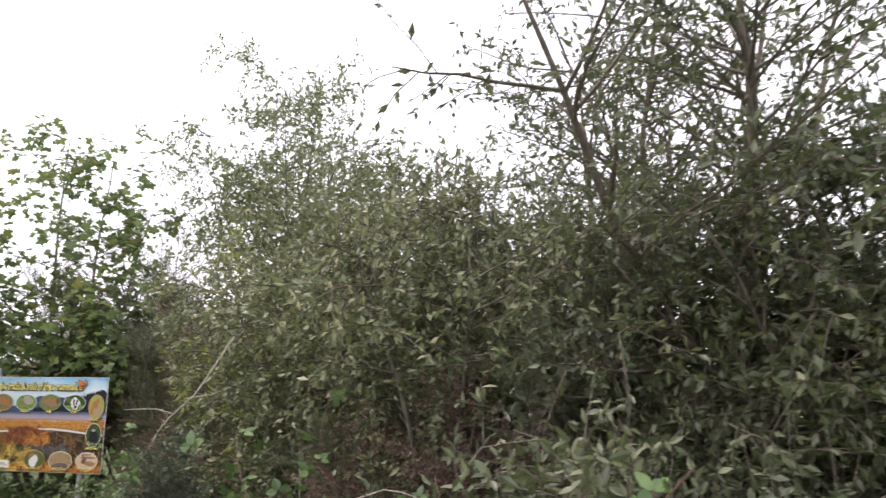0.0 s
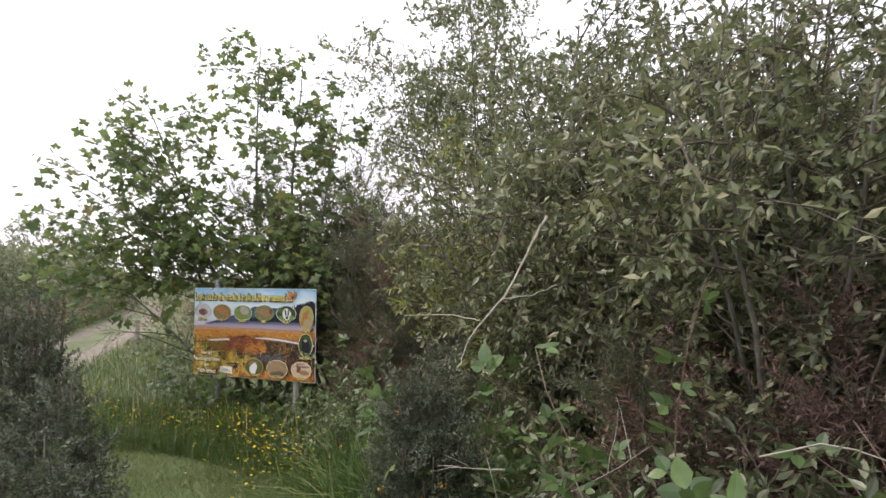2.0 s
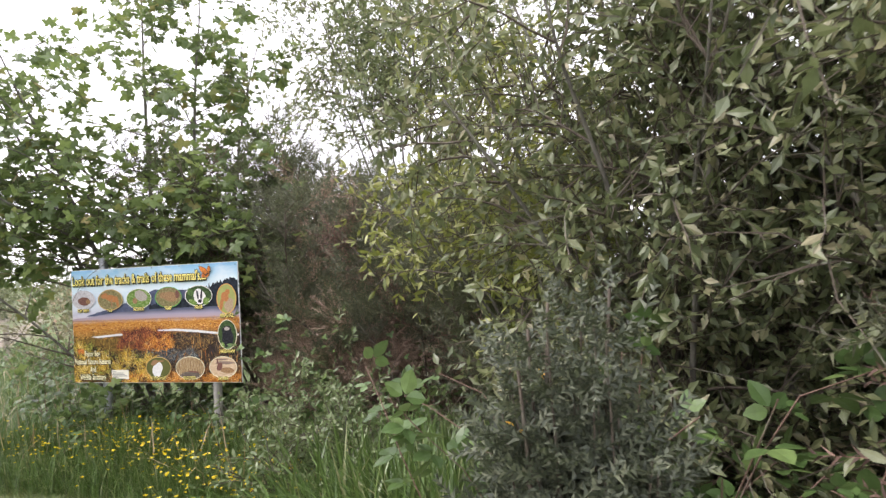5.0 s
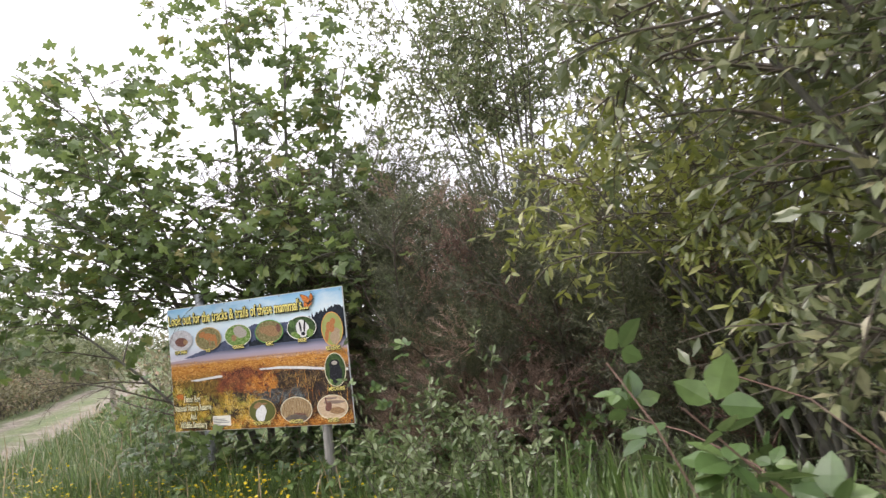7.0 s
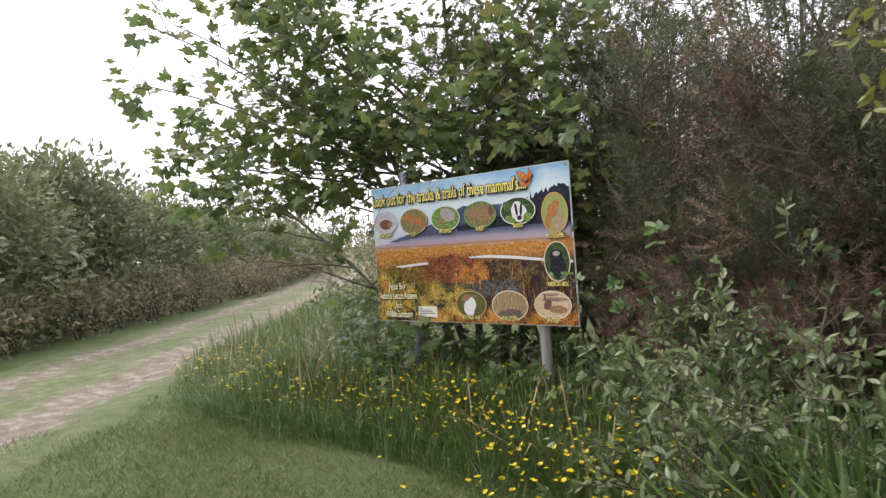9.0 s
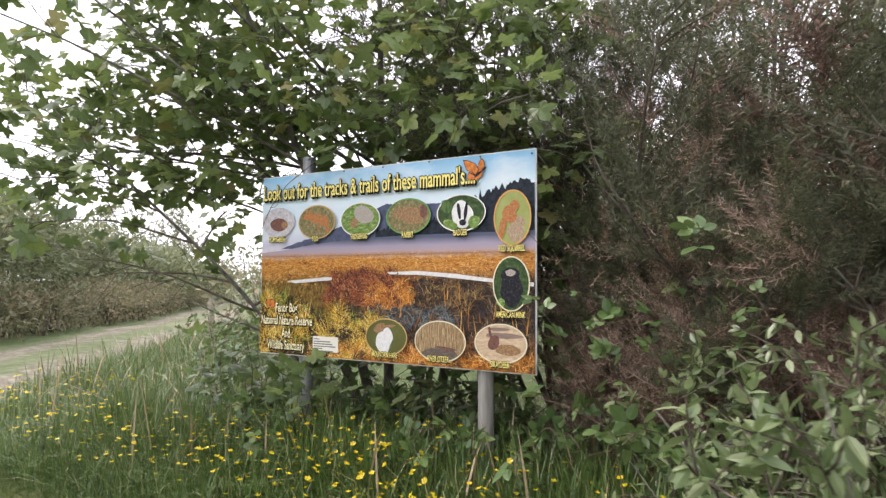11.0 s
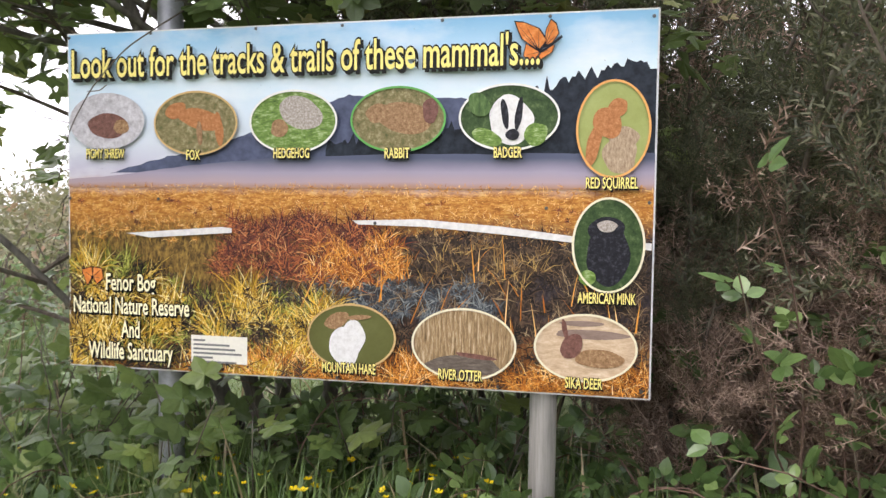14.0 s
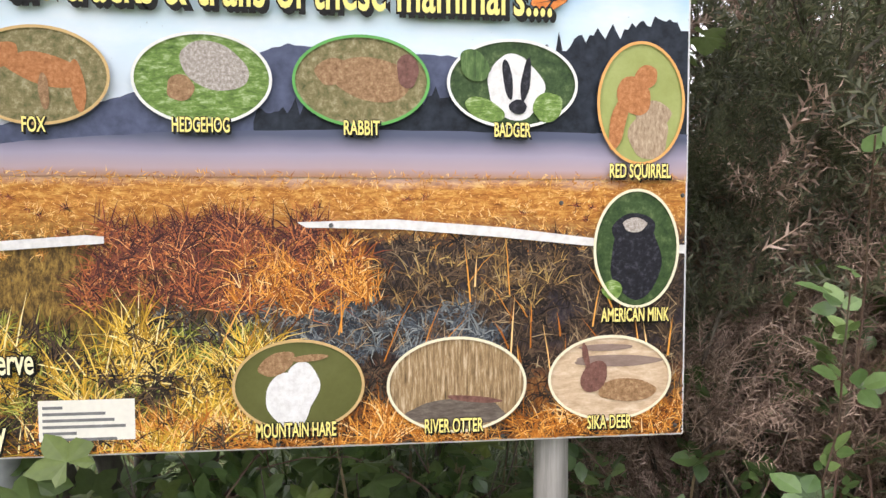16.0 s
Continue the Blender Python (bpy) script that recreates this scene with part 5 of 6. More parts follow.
# gorse thicket behind and beside the sign
for i, (gx, gy, gh, dead, lab) in enumerate((
        (1.55, 1.7, 3.8, 0.6, "tall gorse with dark tops and brown dead wood behind the sign"),
        (2.55, 1.45, 3.2, 0.85, "gorse bush with brown dead shoots beside the sign"),
        (3.3, 1.3, 2.8, 0.8, "half-dead gorse with rusty brown lower shoots"),
        (4.2, 0.9, 3.05, 0.5, "tall dark green gorse bush in the thicket"),
        (5.0, 0.2, 2.7, 0.5, "tall gorse bush with dark spiny tops"),
        (5.7, -0.8, 2.2, 0.55, "gorse bush crowded by sallow branches"),
        (3.6, 2.4, 3.2, 0.45, "tall gorse at the back of the thicket"),
        (2.2, 2.6, 3.4, 0.6, "tall gorse at the back of the thicket"),
        (0.6, 2.6, 3.0, 0.6, "brownish gorse behind the sycamore"))):
    back = gy > 2
    gorse("gorse_bush", gx, gy, lab, 100 + i, stems=9 if back else 15, height=gh, spread=0.42, branches=11 if back else 15, shoots=7 if back else 13, dead=dead * (0.85 if gy < 1.5 and gx < 4 else 0.5), dead_mat=M_GORSE_DEAD if 2.5 < gx < 3.4 else M_GORSE_DEAD_SHADED, per=2, sprig=0.23 if back else 0.16, template=SPRIG_SMALL if back else SPRIG, lean=(-0.06, -0.1), group="gorse thicket")
gorse("gorse_bush", 2.75, 0.62, "low dead gorse with bare brown spines", 120, stems=10, height=1.75, spread=0.45, branches=14, shoots=13, dead=1.4, template=SPRIG_FINE, dead_mat=M_GORSE_DEAD, group="gorse thicket")
gorse("gorse_bush", 2.42, 0.72, "low dead gorse with bare brown spines", 127, stems=9, height=1.6, spread=0.3, branches=14, shoots=12, sprig=0.13, dead=1.5, template=SPRIG_FINE, dead_mat=M_GORSE_DEAD, blen=0.8, group="gorse thicket")
gorse("gorse_bush", 3.5, 0.4, "low dead gorse with bare brown spines", 121, stems=10, height=1.7, spread=0.5, branches=14, shoots=12, dead=1.2, template=SPRIG_FINE, dead_mat=M_GORSE_DEAD, group="gorse thicket")
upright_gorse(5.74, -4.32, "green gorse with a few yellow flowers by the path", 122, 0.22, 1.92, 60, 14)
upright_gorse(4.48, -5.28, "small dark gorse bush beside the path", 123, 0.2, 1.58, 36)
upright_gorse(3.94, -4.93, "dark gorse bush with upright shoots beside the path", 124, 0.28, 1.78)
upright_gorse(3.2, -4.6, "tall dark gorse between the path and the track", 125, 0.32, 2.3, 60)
gorse("gorse_bush", 7.15, -4.2, "dead brown gorse in the shade of the sallows", 126, stems=10, height=1.9, spread=0.5, branches=12, shoots=9, sprig=0.15, dead=1.5)

# sallows along the walk
shrub("sallow_bush", 6.15, -2.85, "tall grey-green sallow with a rounded leafy crown", "sallow", 200, stems=18, dome=(1.25, 3.9), branches=16, twigs=8, leaves=13, leaf=0.058, r0=0.028, low=0.2)
shrub("sallow_bush", 5.6, -1.65, "sallow with narrow pale leaves on arching twigs", "sallow", 201, stems=15, dome=(1.25, 3.6), branches=15, twigs=8, leaves=9, leaf=0.07, template=NARROW_FINE, mat=M_WILLOW, lean=(-0.08, -0.06), sag=0.3, low=0.35, floor=1.75, r0=0.022)
shrub("sallow_bush", 7.3, -3.9, "tall sallow thick with small green leaves", "sallow", 202, stems=18, dome=(1.2, 3.4), branches=16, twigs=8, leaves=12, leaf=0.055, r0=0.025)
shrub("hawthorn_tree", 8.9, -3.4, "hawthorn with dark twisting branches and thin leafage", "tree", 203, stems=12, height=5.2, spread=0.6, branches=19, twigs=10, leaves=7, leaf=0.06, mat=M_DARKTREE, bark=M_TWIG, r0=0.05, sag=0.02, low=0.3)
shrub("sallow_bush", 6.95, -4.75, "low sallow with broad soft leaves by the path", "sallow", 204, stems=16, dome=(0.85, 1.15), branches=9, twigs=5, leaves=7, leaf=0.056, mat=M_LOW, twig_len=0.24, r0=0.012, template=OVAL_FINE)
shrub("sallow_bush", 8.2, -5.4, "low sallow with broad soft leaves by the path", "sallow", 205, stems=16, dome=(1.0, 1.35), branches=10, twigs=6, leaves=8, leaf=0.056, mat=M_LOW, twig_len=0.26, r0=0.012, template=OVAL_FINE)
shrub("sallow_bush", 7.55, -5.2, "low sallow with broad soft leaves by the path", "sallow", 212, stems=15, dome=(0.8, 0.95), branches=9, twigs=5, leaves=7, leaf=0.056, mat=M_LOW, twig_len=0.24, r0=0.012, template=OVAL_FINE)
shrub("sallow_bush", 8.0, -2.6, "tall sallow rising behind the hawthorn", "sallow", 211, stems=18, dome=(1.4, 3.7), branches=15, twigs=8, leaves=10, leaf=0.06, mat=M_SALLOW)
shrub("sallow_bush", 8.55, -4.35, "sallow crowded in under the hawthorn", "sallow", 213, stems=16, dome=(1.1, 2.5), branches=15, twigs=8, leaves=11, leaf=0.058, mat=M_LOW, r0=0.022)
shrub("sallow_bush", 6.95, -2.9, "tall sallow with a leafy crown deep in the thicket", "sallow", 214, stems=17, dome=(1.15, 3.95), branches=15, twigs=8, leaves=12, leaf=0.06, r0=0.026, low=0.2)
shrub("hawthorn_tree", 9.5, -4.5, "dense dark hawthorn scrub beside the path", "tree", 210, stems=18, dome=(1.4, 3.1), branches=15, twigs=9, leaves=12, leaf=0.06, mat=M_DARKTREE, bark=M_TWIG, r0=0.03, low=0.08)
shrub("willow_sapling", 3.75, -1.7, "young willow shoots with pale oval leaves in the verge", "willow", 206, stems=13, height=1.35, spread=0.45, branches=6, twigs=3, leaves=9, leaf=0.052, mat=M_SAPLING, twig_len=0.2, r0=0.007, low=0.3, template=OVAL_FINE, trim=False)
shrub("willow_sapling", 3.2, -0.75, "young willow shoots with pale oval leaves in the verge", "willow", 209, stems=10, height=1.1, spread=0.5, branches=5, twigs=3, leaves=9, leaf=0.05, mat=M_SAPLING, twig_len=0.2, r0=0.007, low=0.3, template=OVAL_FINE, trim=False)
shrub("ash_tree", 2.7, 4.3, "taller leafy tree with a rounded crown behind the gorse thicket", "tree", 207, stems=16, dome=(2.7, 9.0), branches=18, twigs=8, leaves=11, leaf=0.1, mat=M_ASH, r0=0.03, low=0.38, floor=3.9, twig_len=0.55, trim=False)
shrub("bare_tree", -2.5, 7.2, "thin tree with bare grey twigs behind the gorse", "tree", 208, stems=12, height=7.0, spread=0.2, branches=16, twigs=9, leaves=1, leaf=0.03, mat=M_HAY, r0=0.03, low=0.4, twig_len=0.5, trim=False)


# ---- verge, hedges and distance ----
EDGE = np.array([(-12.5, 9.6), (-8.3, 4.7), (-5.0, 0.6), (-2.2, -1.0), (-0.3, -1.15), (1.2, -1.0), (2.5, -1.35), (3.5, -2.3), (4.6, -3.5), (5.6, -4.6), (6.6, -5.9), (8.0, -7.0), (9.5, -7.4)], float)
BACK = np.array([(-10.0, 12.0), (-6.0, 6.5), (-2.5, 2.6), (0.0, 1.6), (2.0, 1.5), (4.0, 0.8), (5.5, -1.0), (6.0, -3.0), (7.0, -4.6), (9.5, -5.6)], float)


def verge_points(r, n):
    """Random places in the strip between the mown edge and the thicket, with how deep into the strip they lie."""
    k = r.uniform(0, 1, n)
    w = np.array([2.2, 2.2, 2.0, 2.0, 2.4, 2.4, 1.6, 1.6, 1.4, 1.4, 1.2, 0.8])
    c = np.r_[0, np.cumsum(w)] / w.sum()
    s = np.interp(k, c, np.arange(len(EDGE)))
    i = np.minimum(s.astype(int), len(EDGE) - 2)
    e = EDGE[i] + (s - i)[:, None] * (EDGE[i + 1] - EDGE[i])
    sb = s * (len(BACK) - 1) / (len(EDGE) - 1)
    j = np.minimum(sb.astype(int), len(BACK) - 2)
    b = BACK[j] + (sb - j)[:, None] * (BACK[j + 1] - BACK[j])
    d = r.uniform(0, 1, n) ** 1.15
    q = e + d[:, None] * (b - e)
    return q[:, 0], q[:, 1], d, np.linalg.norm(b - e, axis=1) * d


def blades(soup, r, x, y, length, lean=0.35):
    n = len(x)
    a = r.uniform(0, 6.28, n)
    up = np.stack([np.cos(a) * lean * r.uniform(0, 1, n), np.sin(a) * lean * r.uniform(0, 1, n), np.ones(n)], -1)
    face = np.stack([np.cos(a), np.sin(a), np.zeros(n)], -1)
    p = np.stack([x, y, rise(x, y) - 0.01], -1)
    which = r.integers(0, len(BLADES), n)
    for k, tpl in enumerate(BLADES):
        m = which == k
        soup.scatter(tpl, p[m], up[m], face[m], length[m])


def build_verge():
    r = np.random.default_rng(31)
    s = Soup()
    x, y, d, dist = verge_points(r, 52000)
    clump = 0.75 + 0.35 * np.sin(x * 3.1 + 1.3 * np.sin(y * 2.3)) * np.cos(y * 2.7)
    L = (0.16 + 0.36 * np.clip(dist / 0.8, 0, 1)) * clump * r.uniform(0.5, 1.35, len(x))
    blades(s, r, x, y, L)
    x, y = r.uniform(-1.6, 3.6, 15000), r.uniform(-1.0, 0.35, 15000)
    blades(s, r, x, y, (0.3 + 0.22 * np.clip((y + 1.0) / 0.7, 0, 1)) * r.uniform(0.6, 1.3, len(x)), 0.3)
    tagged(s.link("long_grass", M_GRASS), "long green meadow grass in the verge", "grass", kind="stuff")
    h = Soup()
    x, y, d, dist = verge_points(r, 900)
    k = dist > 0.4
    blades(h, r, x[k], y[k], r.uniform(0.45, 0.85, k.sum()), 0.2)
    tagged(h.link("dry_stalks", M_HAY), "pale dry grass stalks among the green", "grass", kind="stuff")


build_verge()


def rush_clump(x, y, seed, n=900, height=0.9, spread=0.28):
    r = np.random.default_rng(seed)
    s = Soup()
    px, py = r.normal(x, spread, n), r.normal(y, spread, n)
    blades(s, r, px, py, height * r.uniform(0.55, 1.1, n), 0.22)
    return tagged(s.link("rush_clump", M_GRASS), "tall dark green clump of rushes and grass", "grass", kind="stuff")


rush_clump(4.65, -2.35, 36, 1600, 1.1, 0.34)
rush_clump(5.05, -2.75, 40, 1500, 1.1, 0.24)
rush_clump(4.2, -1.5, 37)
rush_clump(2.65, -0.2, 38, 420, 0.6, 0.22)
rush_clump(3.2, -0.45, 39, 420, 0.62, 0.25)


def build_turf():
    r = np.random.default_rng(33)
    s = Soup()
    n = 150000
    u = r.uniform(0, 1, n)
    x, y = r.uniform(-9, 8, n), r.uniform(-9, 4.5, n)
    keep = (line_distance(TRACK, x, y) > TRACK_HALF * r.uniform(0.5, 1.1, n)) | (r.uniform(0, 1, n) < 0.1)
    keep &= np.hypot(x - 3, y + 3) < 9 + 3 * u
    x, y = x[keep], y[keep]
    n = len(x)
    a = r.uniform(0, 6.28, n)
    up = np.stack([np.cos(a) * 0.7, np.sin(a) * 0.7, np.ones(n)], -1)
    face = np.stack([np.sin(a), np.cos(a), np.zeros(n)], -1)
    s.scatter(TURF_BLADE, np.stack([x, y, rise(x, y) - 0.005], -1), up, face, r.uniform(0.03, 0.085, n))
    n = 70000
    x, y = r.uniform(-2.5, 5.2, n), r.uniform(-5.2, -0.7, n)
    a = r.uniform(0, 6.28, n)
    up = np.stack([np.cos(a) * 0.9, np.sin(a) * 0.9, np.ones(n)], -1)
    s.scatter(TURF_BLADE, np.stack([x, y, rise(x, y) - 0.004], -1), up, np.stack([np.sin(a), np.cos(a), np.zeros(n)], -1), r.uniform(0.025, 0.07, n) * (1 + 0.5 * np.sin(2.1 * x) * np.cos(2.6 * y)))
    tagged(s.link("mown_grass", M_TURF), "short trodden green grass beside the track", "grass", kind="stuff")


build_turf()


# buttercups
def petal_cup():
    v, f = [], []
    for k in range(5):
        a = k * 2 * math.pi / 5
        c, s_ = math.cos(a), math.sin(a)
        n = len(v)
        for px, py, pz in ((0, 0, 0), (0.42, 0.7, 0.28), (0, 1.0, 0.42), (-0.42, 0.7, 0.28)):
            v.append((px * c + py * s_, -px * s_ + py * c, pz))
        f += [(n, n + 1, n + 2), (n, n + 2, n + 3)]
    return np.array(v, float), np.array(f)


CUP = petal_cup()


def build_buttercups():
    r = np.random.default_rng(35)
    flower = quick_mesh("flower", CUP[0] * 0.0145, CUP[1], M_PETAL_ONE)
    x, y, d, dist = verge_points(r, 14000)
    dens = np.sin(x * 1.7 + 0.5) * np.cos(y * 1.9 + 0.4 * x) + r.uniform(-1.8, 1.8, len(x))
    k = (dist > 0.1) & (dist < 1.35) & (dens > 0.25) & (x > -3.2)
    x, y = x[k][:1250], y[k][:1250]
    x, y = np.r_[x, r.normal(3.15, 0.45, 130), r.normal(2.4, 0.5, 60)], np.r_[y, r.normal(-1.75, 0.35, 130), r.normal(-0.95, 0.2, 60)]
    near = np.argsort(np.hypot(x - 1.9, y + 1.0))
    stems, far = Soup(), Soup()
    for rank, i in enumerate(near):
        h = r.uniform(0.26, 0.52)
        g = ground_at(x[i], y[i])
        dirn = np.array([r.normal(0, 0.12), r.normal(0, 0.12), 1])
        if rank < 230:
            e = tagged(new("buttercup"), "yellow buttercup on a thin green stem in the grass", "flower", "buttercups in the verge")
            e.location = (x[i], y[i], g)
            st = wander(r, (0, 0, 0), dirn, h, 4, wobble=0.08)
            one = Soup()
            one.tube(st, 0.0016, 0.001, 3)
            one.link("stem", M_WEED, e)
            fl = under(new("flower", flower), e)
            fl.matrix_local = pose(*st[-1], r.normal(0, 22), r.normal(0, 22), r.uniform(0, 360)) @ Matrix.Scale(r.uniform(0.75, 1.25), 4)
        else:
            st = wander(r, (x[i], y[i], g), dirn, h, 3, wobble=0.08)
            stems.tube(st, 0.0016, 0.001, 3)
            far.scatter(CUP, st[-1:], unit(r.normal(0, 1, (1, 3)) * np.array([1, 1, 0.1])), np.array([[r.normal(0, 0.3), r.normal(0, 0.3), 1.0]]), [0.015 * r.uniform(0.8, 1.25)])
    field = tagged(new("buttercup_drift"), "drift of small yellow buttercups in the long grass", "flowers", kind="stuff")
    stems.link("stemwork", M_WEED, field, kind="stuff")
    far.link("blossom", M_PETAL, field, kind="stuff")


build_buttercups()

# brambles under, beside and behind the sign
for i, (bx, by, rc, hg, cn, sg, lab) in enumerate((
        (0.1, 0.45, 0.8, 0.3, 22, 30, "bramble sprawling under the sign"),
        (0.7, 0.5, 0.9, 0.3, 24, 30, "bramble sprawling under the sign"),
        (1.5, 0.5, 0.9, 0.3, 24, 30, "bramble sprawling under the sign"),
        (0.35, 0.35, 0.9, 0.35, 22, 40, "bramble sprawling under the sign"),
        (1.1, 0.4, 0.9, 0.35, 22, 40, "bramble sprawling under the sign"),
        (1.9, 0.45, 1.0, 0.4, 12, 40, "bramble growing round the sign post"),
        (2.6, 0.3, 1.7, 1.2, 20, 60, "bramble climbing the dead gorse"),
        (3.1, 0.15, 1.6, 1.0, 18, 30, "bramble climbing the dead gorse"),
        (2.95, 0.0, 1.3, 0.7, 12, 40, "bramble at the foot of the gorse"),
        (3.5, 0.3, 1.9, 1.3, 16, 0, "bramble climbing the dead gorse"),
        (3.7, -0.2, 1.3, 0.7, 12, 0, "bramble at the foot of the gorse"),
        (4.9, -2.6, 1.2, 0.6, 12, 0, "bramble among the sallow stems"),
        (-0.5, 0.5, 1.0, 0.45, 14, 0, "bramble at the foot of the sycamore"),
        (-1.0, 1.5, 0.9, 0.4, 14, 0, "bramble at the foot of the sycamore"),
        (-2.8, 2.4, 1.2, 0.6, 14, 0, "bramble along the edge of the track"),
        (-4.6, 4.2, 1.3, 0.7, 14, 0, "bramble along the edge of the track"))):
    bramble("bramble_patch", bx, by, lab, 300 + i, canes=cn, reach=rc, height=hg, per=17, singles=sg, width=0.3, group="brambles", trim=bx > 3.3)
for i, (bx, by, rc, hg) in enumerate(((6.85, -5.05, 1.45, 1.5), (7.5, -5.35, 1.3, 1.2), (6.4, -4.45, 1.6, 1.6), (8.4, -5.8, 1.2, 1.0), (6.1, -4.1, 1.3, 1.3))):
    bramble("bramble_patch", bx, by, "broad-leaved bramble crowding the path", 330 + i, canes=18, reach=rc, height=hg, per=20, leaf=0.105, singles=25, group="brambles by the path")


bramble("bramble_patch", 5.66, -3.88, "broad-leaved bramble leaning over the path", 340, canes=30, reach=1.4, height=2.6, per=20, leaf=0.12, singles=60, trim=False, width=0.15, lean=(0.0, 0.1), group="brambles by the path")


# dead branches
def dead_branch(label, lines, seed, r0=0.0052):
    root = tagged(new("dead_branch"), label, "branch")
    s = Soup()
    for k, pts in enumerate(lines):
        q = np.array(pts, float)
        s_ = np.linspace(0, len(q) - 1, 7 * len(q))
        p = np.stack([np.interp(s_, np.arange(len(q)), q[:, c]) for c in range(3)], -1)
        for _ in range(3):
            p[1:-1] = 0.25 * p[:-2] + 0.5 * p[1:-1] + 0.25 * p[2:]
        p = p + np.random.default_rng(seed + k).normal(0, 0.0012, p.shape)
        s.tube(p, r0 * (1 if k == 0 else 0.36), r0 * 0.25, 7)
        s.link("limb" if k == 0 else "side_twig", M_DEADWOOD, root, smooth=True)
        s = Soup()
    return root


dead_branch("bleached dead branch hanging in the sallow", [[(6.57, -5.22, 2.37), (6.55, -5.24, 2.33), (6.49, -5.36, 2.14), (6.42, -5.48, 2.02), (6.405, -5.54, 1.93)], [(6.44, -5.45, 2.06), (6.3, -5.35, 2.07), (6.12, -5.3, 2.06)], [(6.48, -5.38, 2.12), (6.56, -5.38, 2.13), (6.64, -5.36, 2.16)]], 400)


def thin_dead_branches():
    r = np.random.default_rng(44)
    for k in range(18):
        s = r.uniform(0, 1)
        base = np.array([6.25 + 1.5 * s, -4.95 - 0.75 * s, 0])
        z = ground_at(base[0], base[1]) + r.uniform(0.3, 1.3)
        line = wander(r, (base[0] + r.normal(0, 0.15), base[1] + r.normal(0, 0.1), z), (r.normal(-0.3, 0.8), r.normal(-0.15, 0.25), r.normal(0.1, 0.45)), r.uniform(0.4, 0.9), 7, wobble=0.12)
        out = trodden(line)
        if out.any():
            line = line[:int(np.argmax(out))]
        if len(line) < 4:
            continue
        root = tagged(new("dead_twig"), "thin pale dead twig caught in the thicket", "twig", "dead twigs by the path")
        one = Soup()
        one.tube(line, 0.0032, 0.0012, 5)
        one.link("stalk", M_DEADWOOD, root, smooth=True)
        for _ in range(2):
            q, d = along(line, r.uniform(0.3, 0.9))
            tw = Soup()
            tw.tube(wander(r, q, side_way(r, d, 0.8, 0.1), r.uniform(0.12, 0.3), 4, wobble=0.12), 0.0022, 0.001, 4)
            tw.link("side_shoot", M_DEADWOOD, root, smooth=True)


thin_dead_branches()


# hedge beyond the track
def hedge_band(name, label, line, width, height, n, leaf, mat, seed, lumps=0.5, template=OVAL, gap=0.0):
    """A run of hedge: rounded leafy mounds of single leaves over dark stems."""
    r = np.random.default_rng(seed)
    ln = smooth_line(line, 0.5)
    d = np.r_[0, np.cumsum(np.linalg.norm(np.diff(ln, axis=0), axis=1))]
    total = d[-1]
    root = tagged(new(name), label, "hedge")
    crown, wood = Soup(), Soup()
    cs = np.arange(0, total, width * 0.22)
    C, R = [], []
    for c in cs:
        q = np.array([np.interp(c, d, ln[:, 0]), np.interp(c, d, ln[:, 1])]) + r.normal(0, width * 0.22, 2)
        h = height * r.uniform(1 - lumps, 1.1)
        C.append((q[0], q[1], h * 0.5))
        R.append((width * r.uniform(0.4, 0.7), h * 0.55))
        for _ in range(2):
            wood.tube(wander(r, (q[0], q[1], -0.05), (r.normal(0, 0.3), r.normal(0, 0.3), 1), h * 0.8, 5, wobble=0.12), 0.03, 0.006, 4)
    C, R = np.array(C), np.array(R)
    k = r.integers(0, len(C), n)
    v = unit(r.normal(0, 1, (n, 3)))
    v[:, 2] = np.where(r.uniform(0, 1, n) < 0.45, np.abs(v[:, 2]), v[:, 2])
    rad = r.uniform(0.6, 1.06, n) + 0.12 * np.sin(v[:, 0] * 9 + k) * np.cos(v[:, 2] * 8 + k)
    P = C[k] + v * np.stack([R[k, 0], R[k, 0], R[k, 1]], -1) * rad[:, None]
    P[:, 2] = np.maximum(P[:, 2], 0.05)
    crown.scatter(template, P, v + r.normal(0, 0.6, v.shape), np.array([0, 0, 0.7]) + r.normal(0, 0.6, v.shape), leaf * r.uniform(0.6, 1.3, n))
    wood.link("stemwork", M_TWIG, root, kind="stuff")
    crown.link("foliage", mat, root, kind="stuff")
    return root


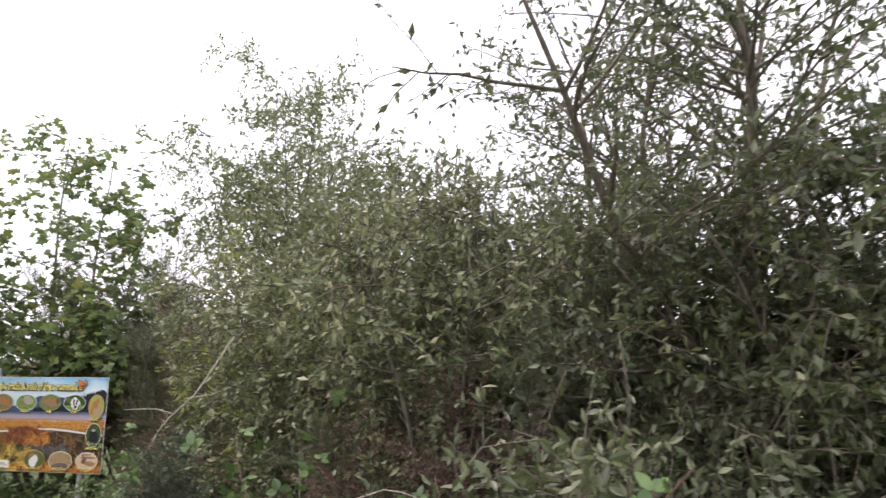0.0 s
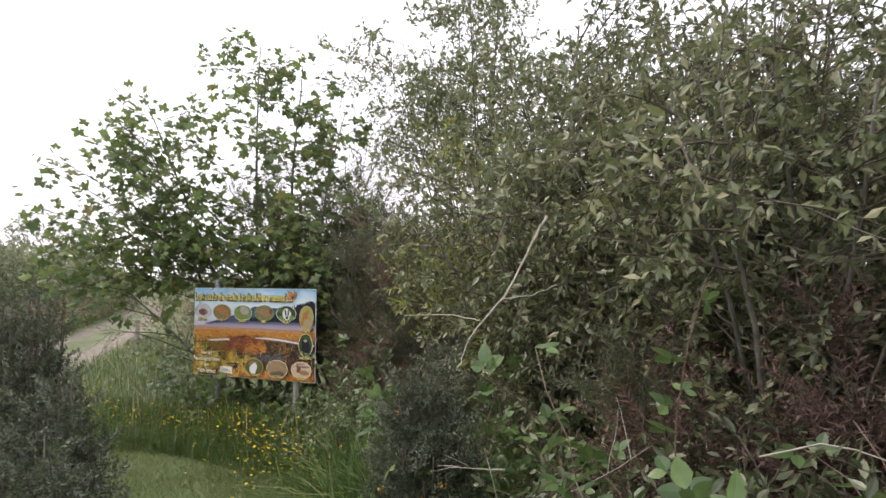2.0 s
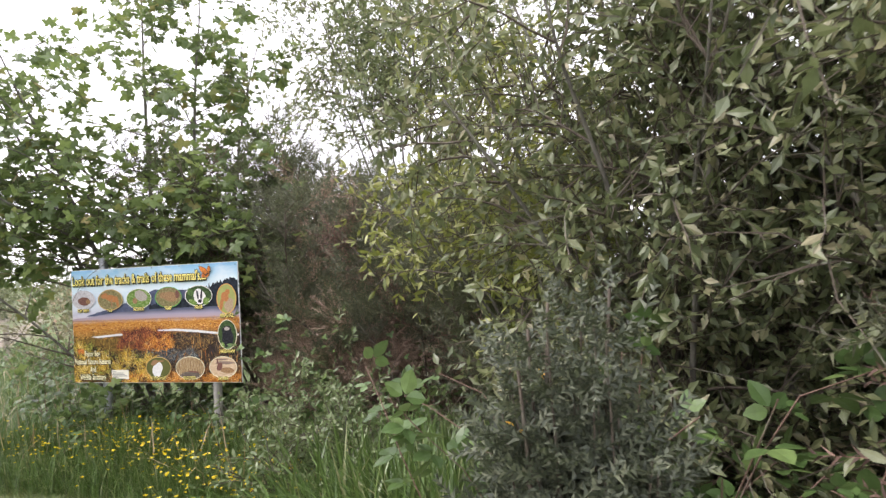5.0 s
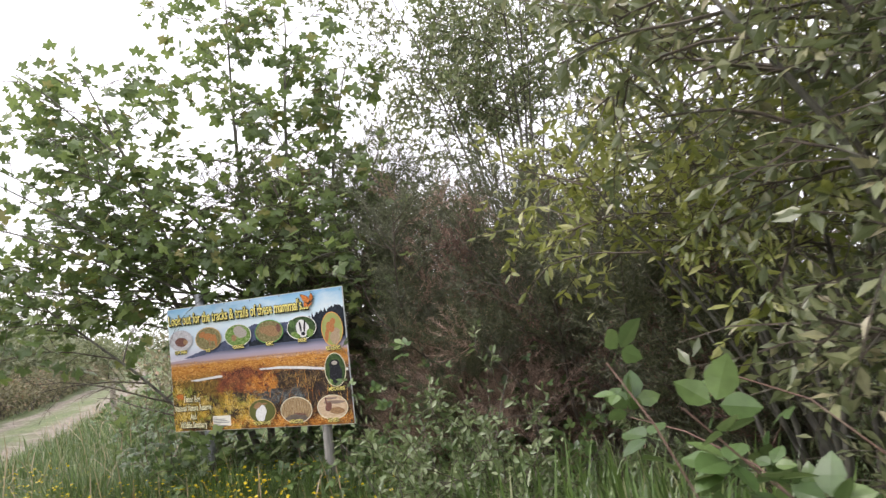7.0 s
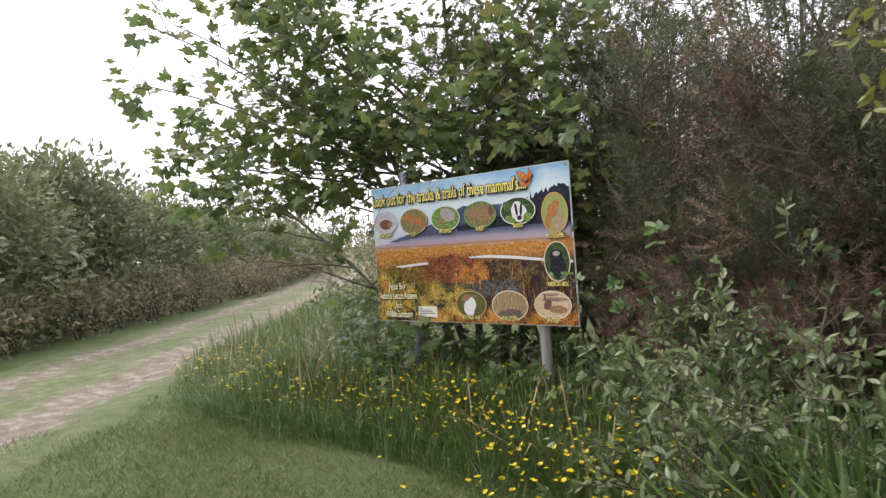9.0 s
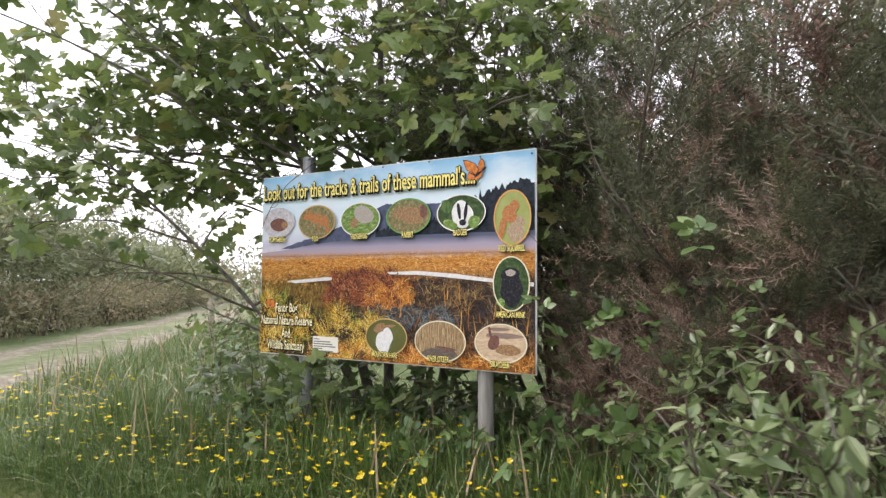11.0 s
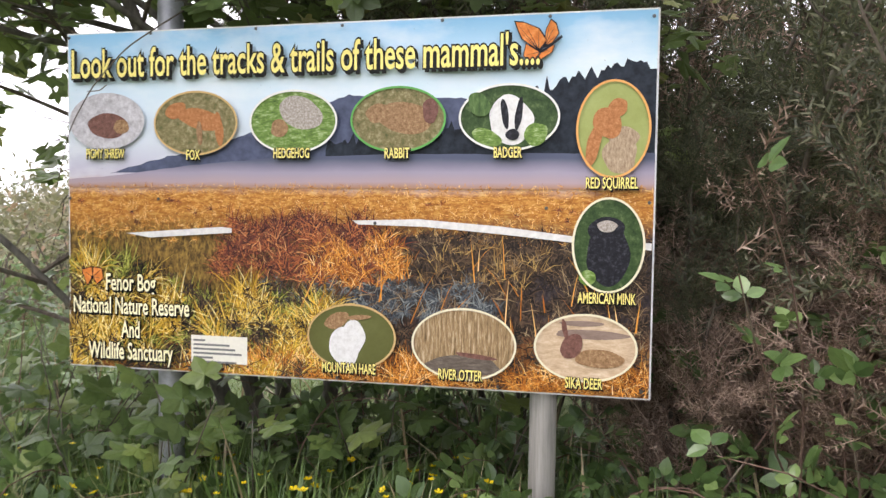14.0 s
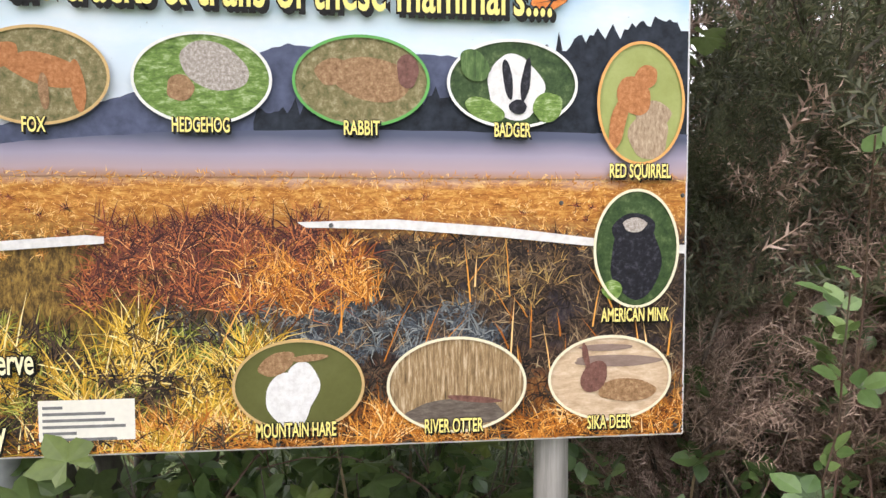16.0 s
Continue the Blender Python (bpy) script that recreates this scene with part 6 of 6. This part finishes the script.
hedge_band("bramble_hedge", "low brownish bramble hedge along the far side of the track", [(-6.4, -7.2), (-8.2, -3.2), (-10.3, 0.3), (-13.7, 4.9), (-18.3, 10.6), (-25.4, 18.0), (-36.4, 28.6)], 1.6, 1.3, 40000, 0.13, M_BRUSH, 500, 0.3)
for i, (line, w, h, n, lab) in enumerate((
        ([(-10.3, -2.6), (-12.4, 0.2)], 2.8, 3.6, 17000, "rounded grey-green willow behind the bramble hedge"),
        ([(-13.2, 1.0), (-14.4, 2.8)], 2.8, 4.1, 17000, "tall rounded willow behind the bramble hedge"),
        ([(-14.8, 3.2), (-17.2, 6.4)], 2.8, 4.0, 17000, "willow thicket behind the bramble hedge"),
        ([(-18.8, 8.2), (-21.3, 11.2)], 2.6, 3.3, 14000, "willow thicket sloping down along the track"),
        ([(-23.0, 13.4), (-28.0, 19.0)], 2.6, 2.8, 10000, "lower willow scrub further along the track"),
        ([(-31.0, 22.5), (-40.0, 31.5)], 3.0, 2.6, 8000, "low scrub far along the track"),
        ([(-8.0, -6.0), (-7.0, -9.0)], 2.6, 3.4, 8000, "willow scrub across the track"))):
    hedge_band("willow_thicket", lab, line, w, h, n, 0.19 if i < 4 else 0.3, M_HEDGE, 510 + i, 0.18)
hedge_band("far_hedge", "hedge closing the track's far end", [(-30, 44), (-38, 40), (-52, 36), (-62, 28)], 3.5, 3.4, 9000, 0.3, M_HEDGE, 530, 0.45)
hedge_band("verge_scrub", "scrub along the near side of the track", [(-4.2, 4.6), (-8, 9.5), (-13, 15.5), (-20, 23.5), (-27, 31)], 2.4, 2.3, 18000, 0.14, M_BRUSH, 531, 0.4)
hedge_band("far_woods", "dark line of distant woods", [(-190, 60), (-150, 120), (-90, 160), (0, 190), (120, 180)], 14, 12, 9000, 1.2, M_DARKTREE, 532, 0.35)
hedge_band("scrub_behind", "dense scrub behind the thicket", [(-2, 6), (2, 6.5), (7, 4.5), (10, 0.5), (11.5, -5)], 2.8, 3.6, 22000, 0.13, M_DARKTREE, 533, 0.3)
hedge_band("scrub_behind", "dense scrub closing the path behind", [(12, -7), (12.5, -11), (8, -13.5), (2, -13.5)], 2.6, 3.0, 14000, 0.11, M_DARKTREE, 534, 0.3)
shrub("far_tree", -30.0, 20.1, "slender open tree standing above the far hedge", "tree", 540, stems=6, height=6.4, spread=0.32, branches=13, twigs=7, leaves=9, leaf=0.19, mat=M_HEDGE, r0=0.06, low=0.35, twig_len=0.7, twig_r=0.008, trim=False)

# weathered post by the track
fp = tagged(new("fence_post"), "short weathered wooden post beside the track", "post")
fp.location = (-9.0, 6.9, ground_at(-9.0, 6.9))
part("post_shaft", box_bm(-0.05, -0.05, -0.2, 0.05, 0.05, 1.0, 0.008), M_DEADWOOD, fp)


def hanging_twig():
    root = tagged(new("hanging_twig"), "thin bare twig hanging over a corner of the sign", "twig")
    for k, pts in enumerate(([(0.47, 0.1, 2.2), (0.4, -0.02, 2.085), (0.27, -0.04, 2.0), (0.14, -0.045, 1.87), (0.04, -0.04, 1.72), (-0.02, -0.03, 1.52)], [(0.12, -0.045, 1.85), (0.17, -0.05, 1.85), (0.2, -0.05, 1.87)], [(0.04, -0.04, 1.74), (-0.06, -0.05, 1.76), (-0.12, -0.05, 1.8)])):
        q = np.array(pts, float)
        t = np.linspace(0, len(q) - 1, 6 * len(q))
        p = np.stack([np.interp(t, np.arange(len(q)), q[:, c]) for c in range(3)], -1)
        for _ in range(4):
            p[1:-1] = 0.25 * p[:-2] + 0.5 * p[1:-1] + 0.25 * p[2:]
        s = Soup()
        s.tube(p, 0.0032 if k == 0 else 0.002, 0.0015, 5)
        s.link("stalk" if k == 0 else "side_shoot", M_TWIG, root, smooth=True)


hanging_twig()
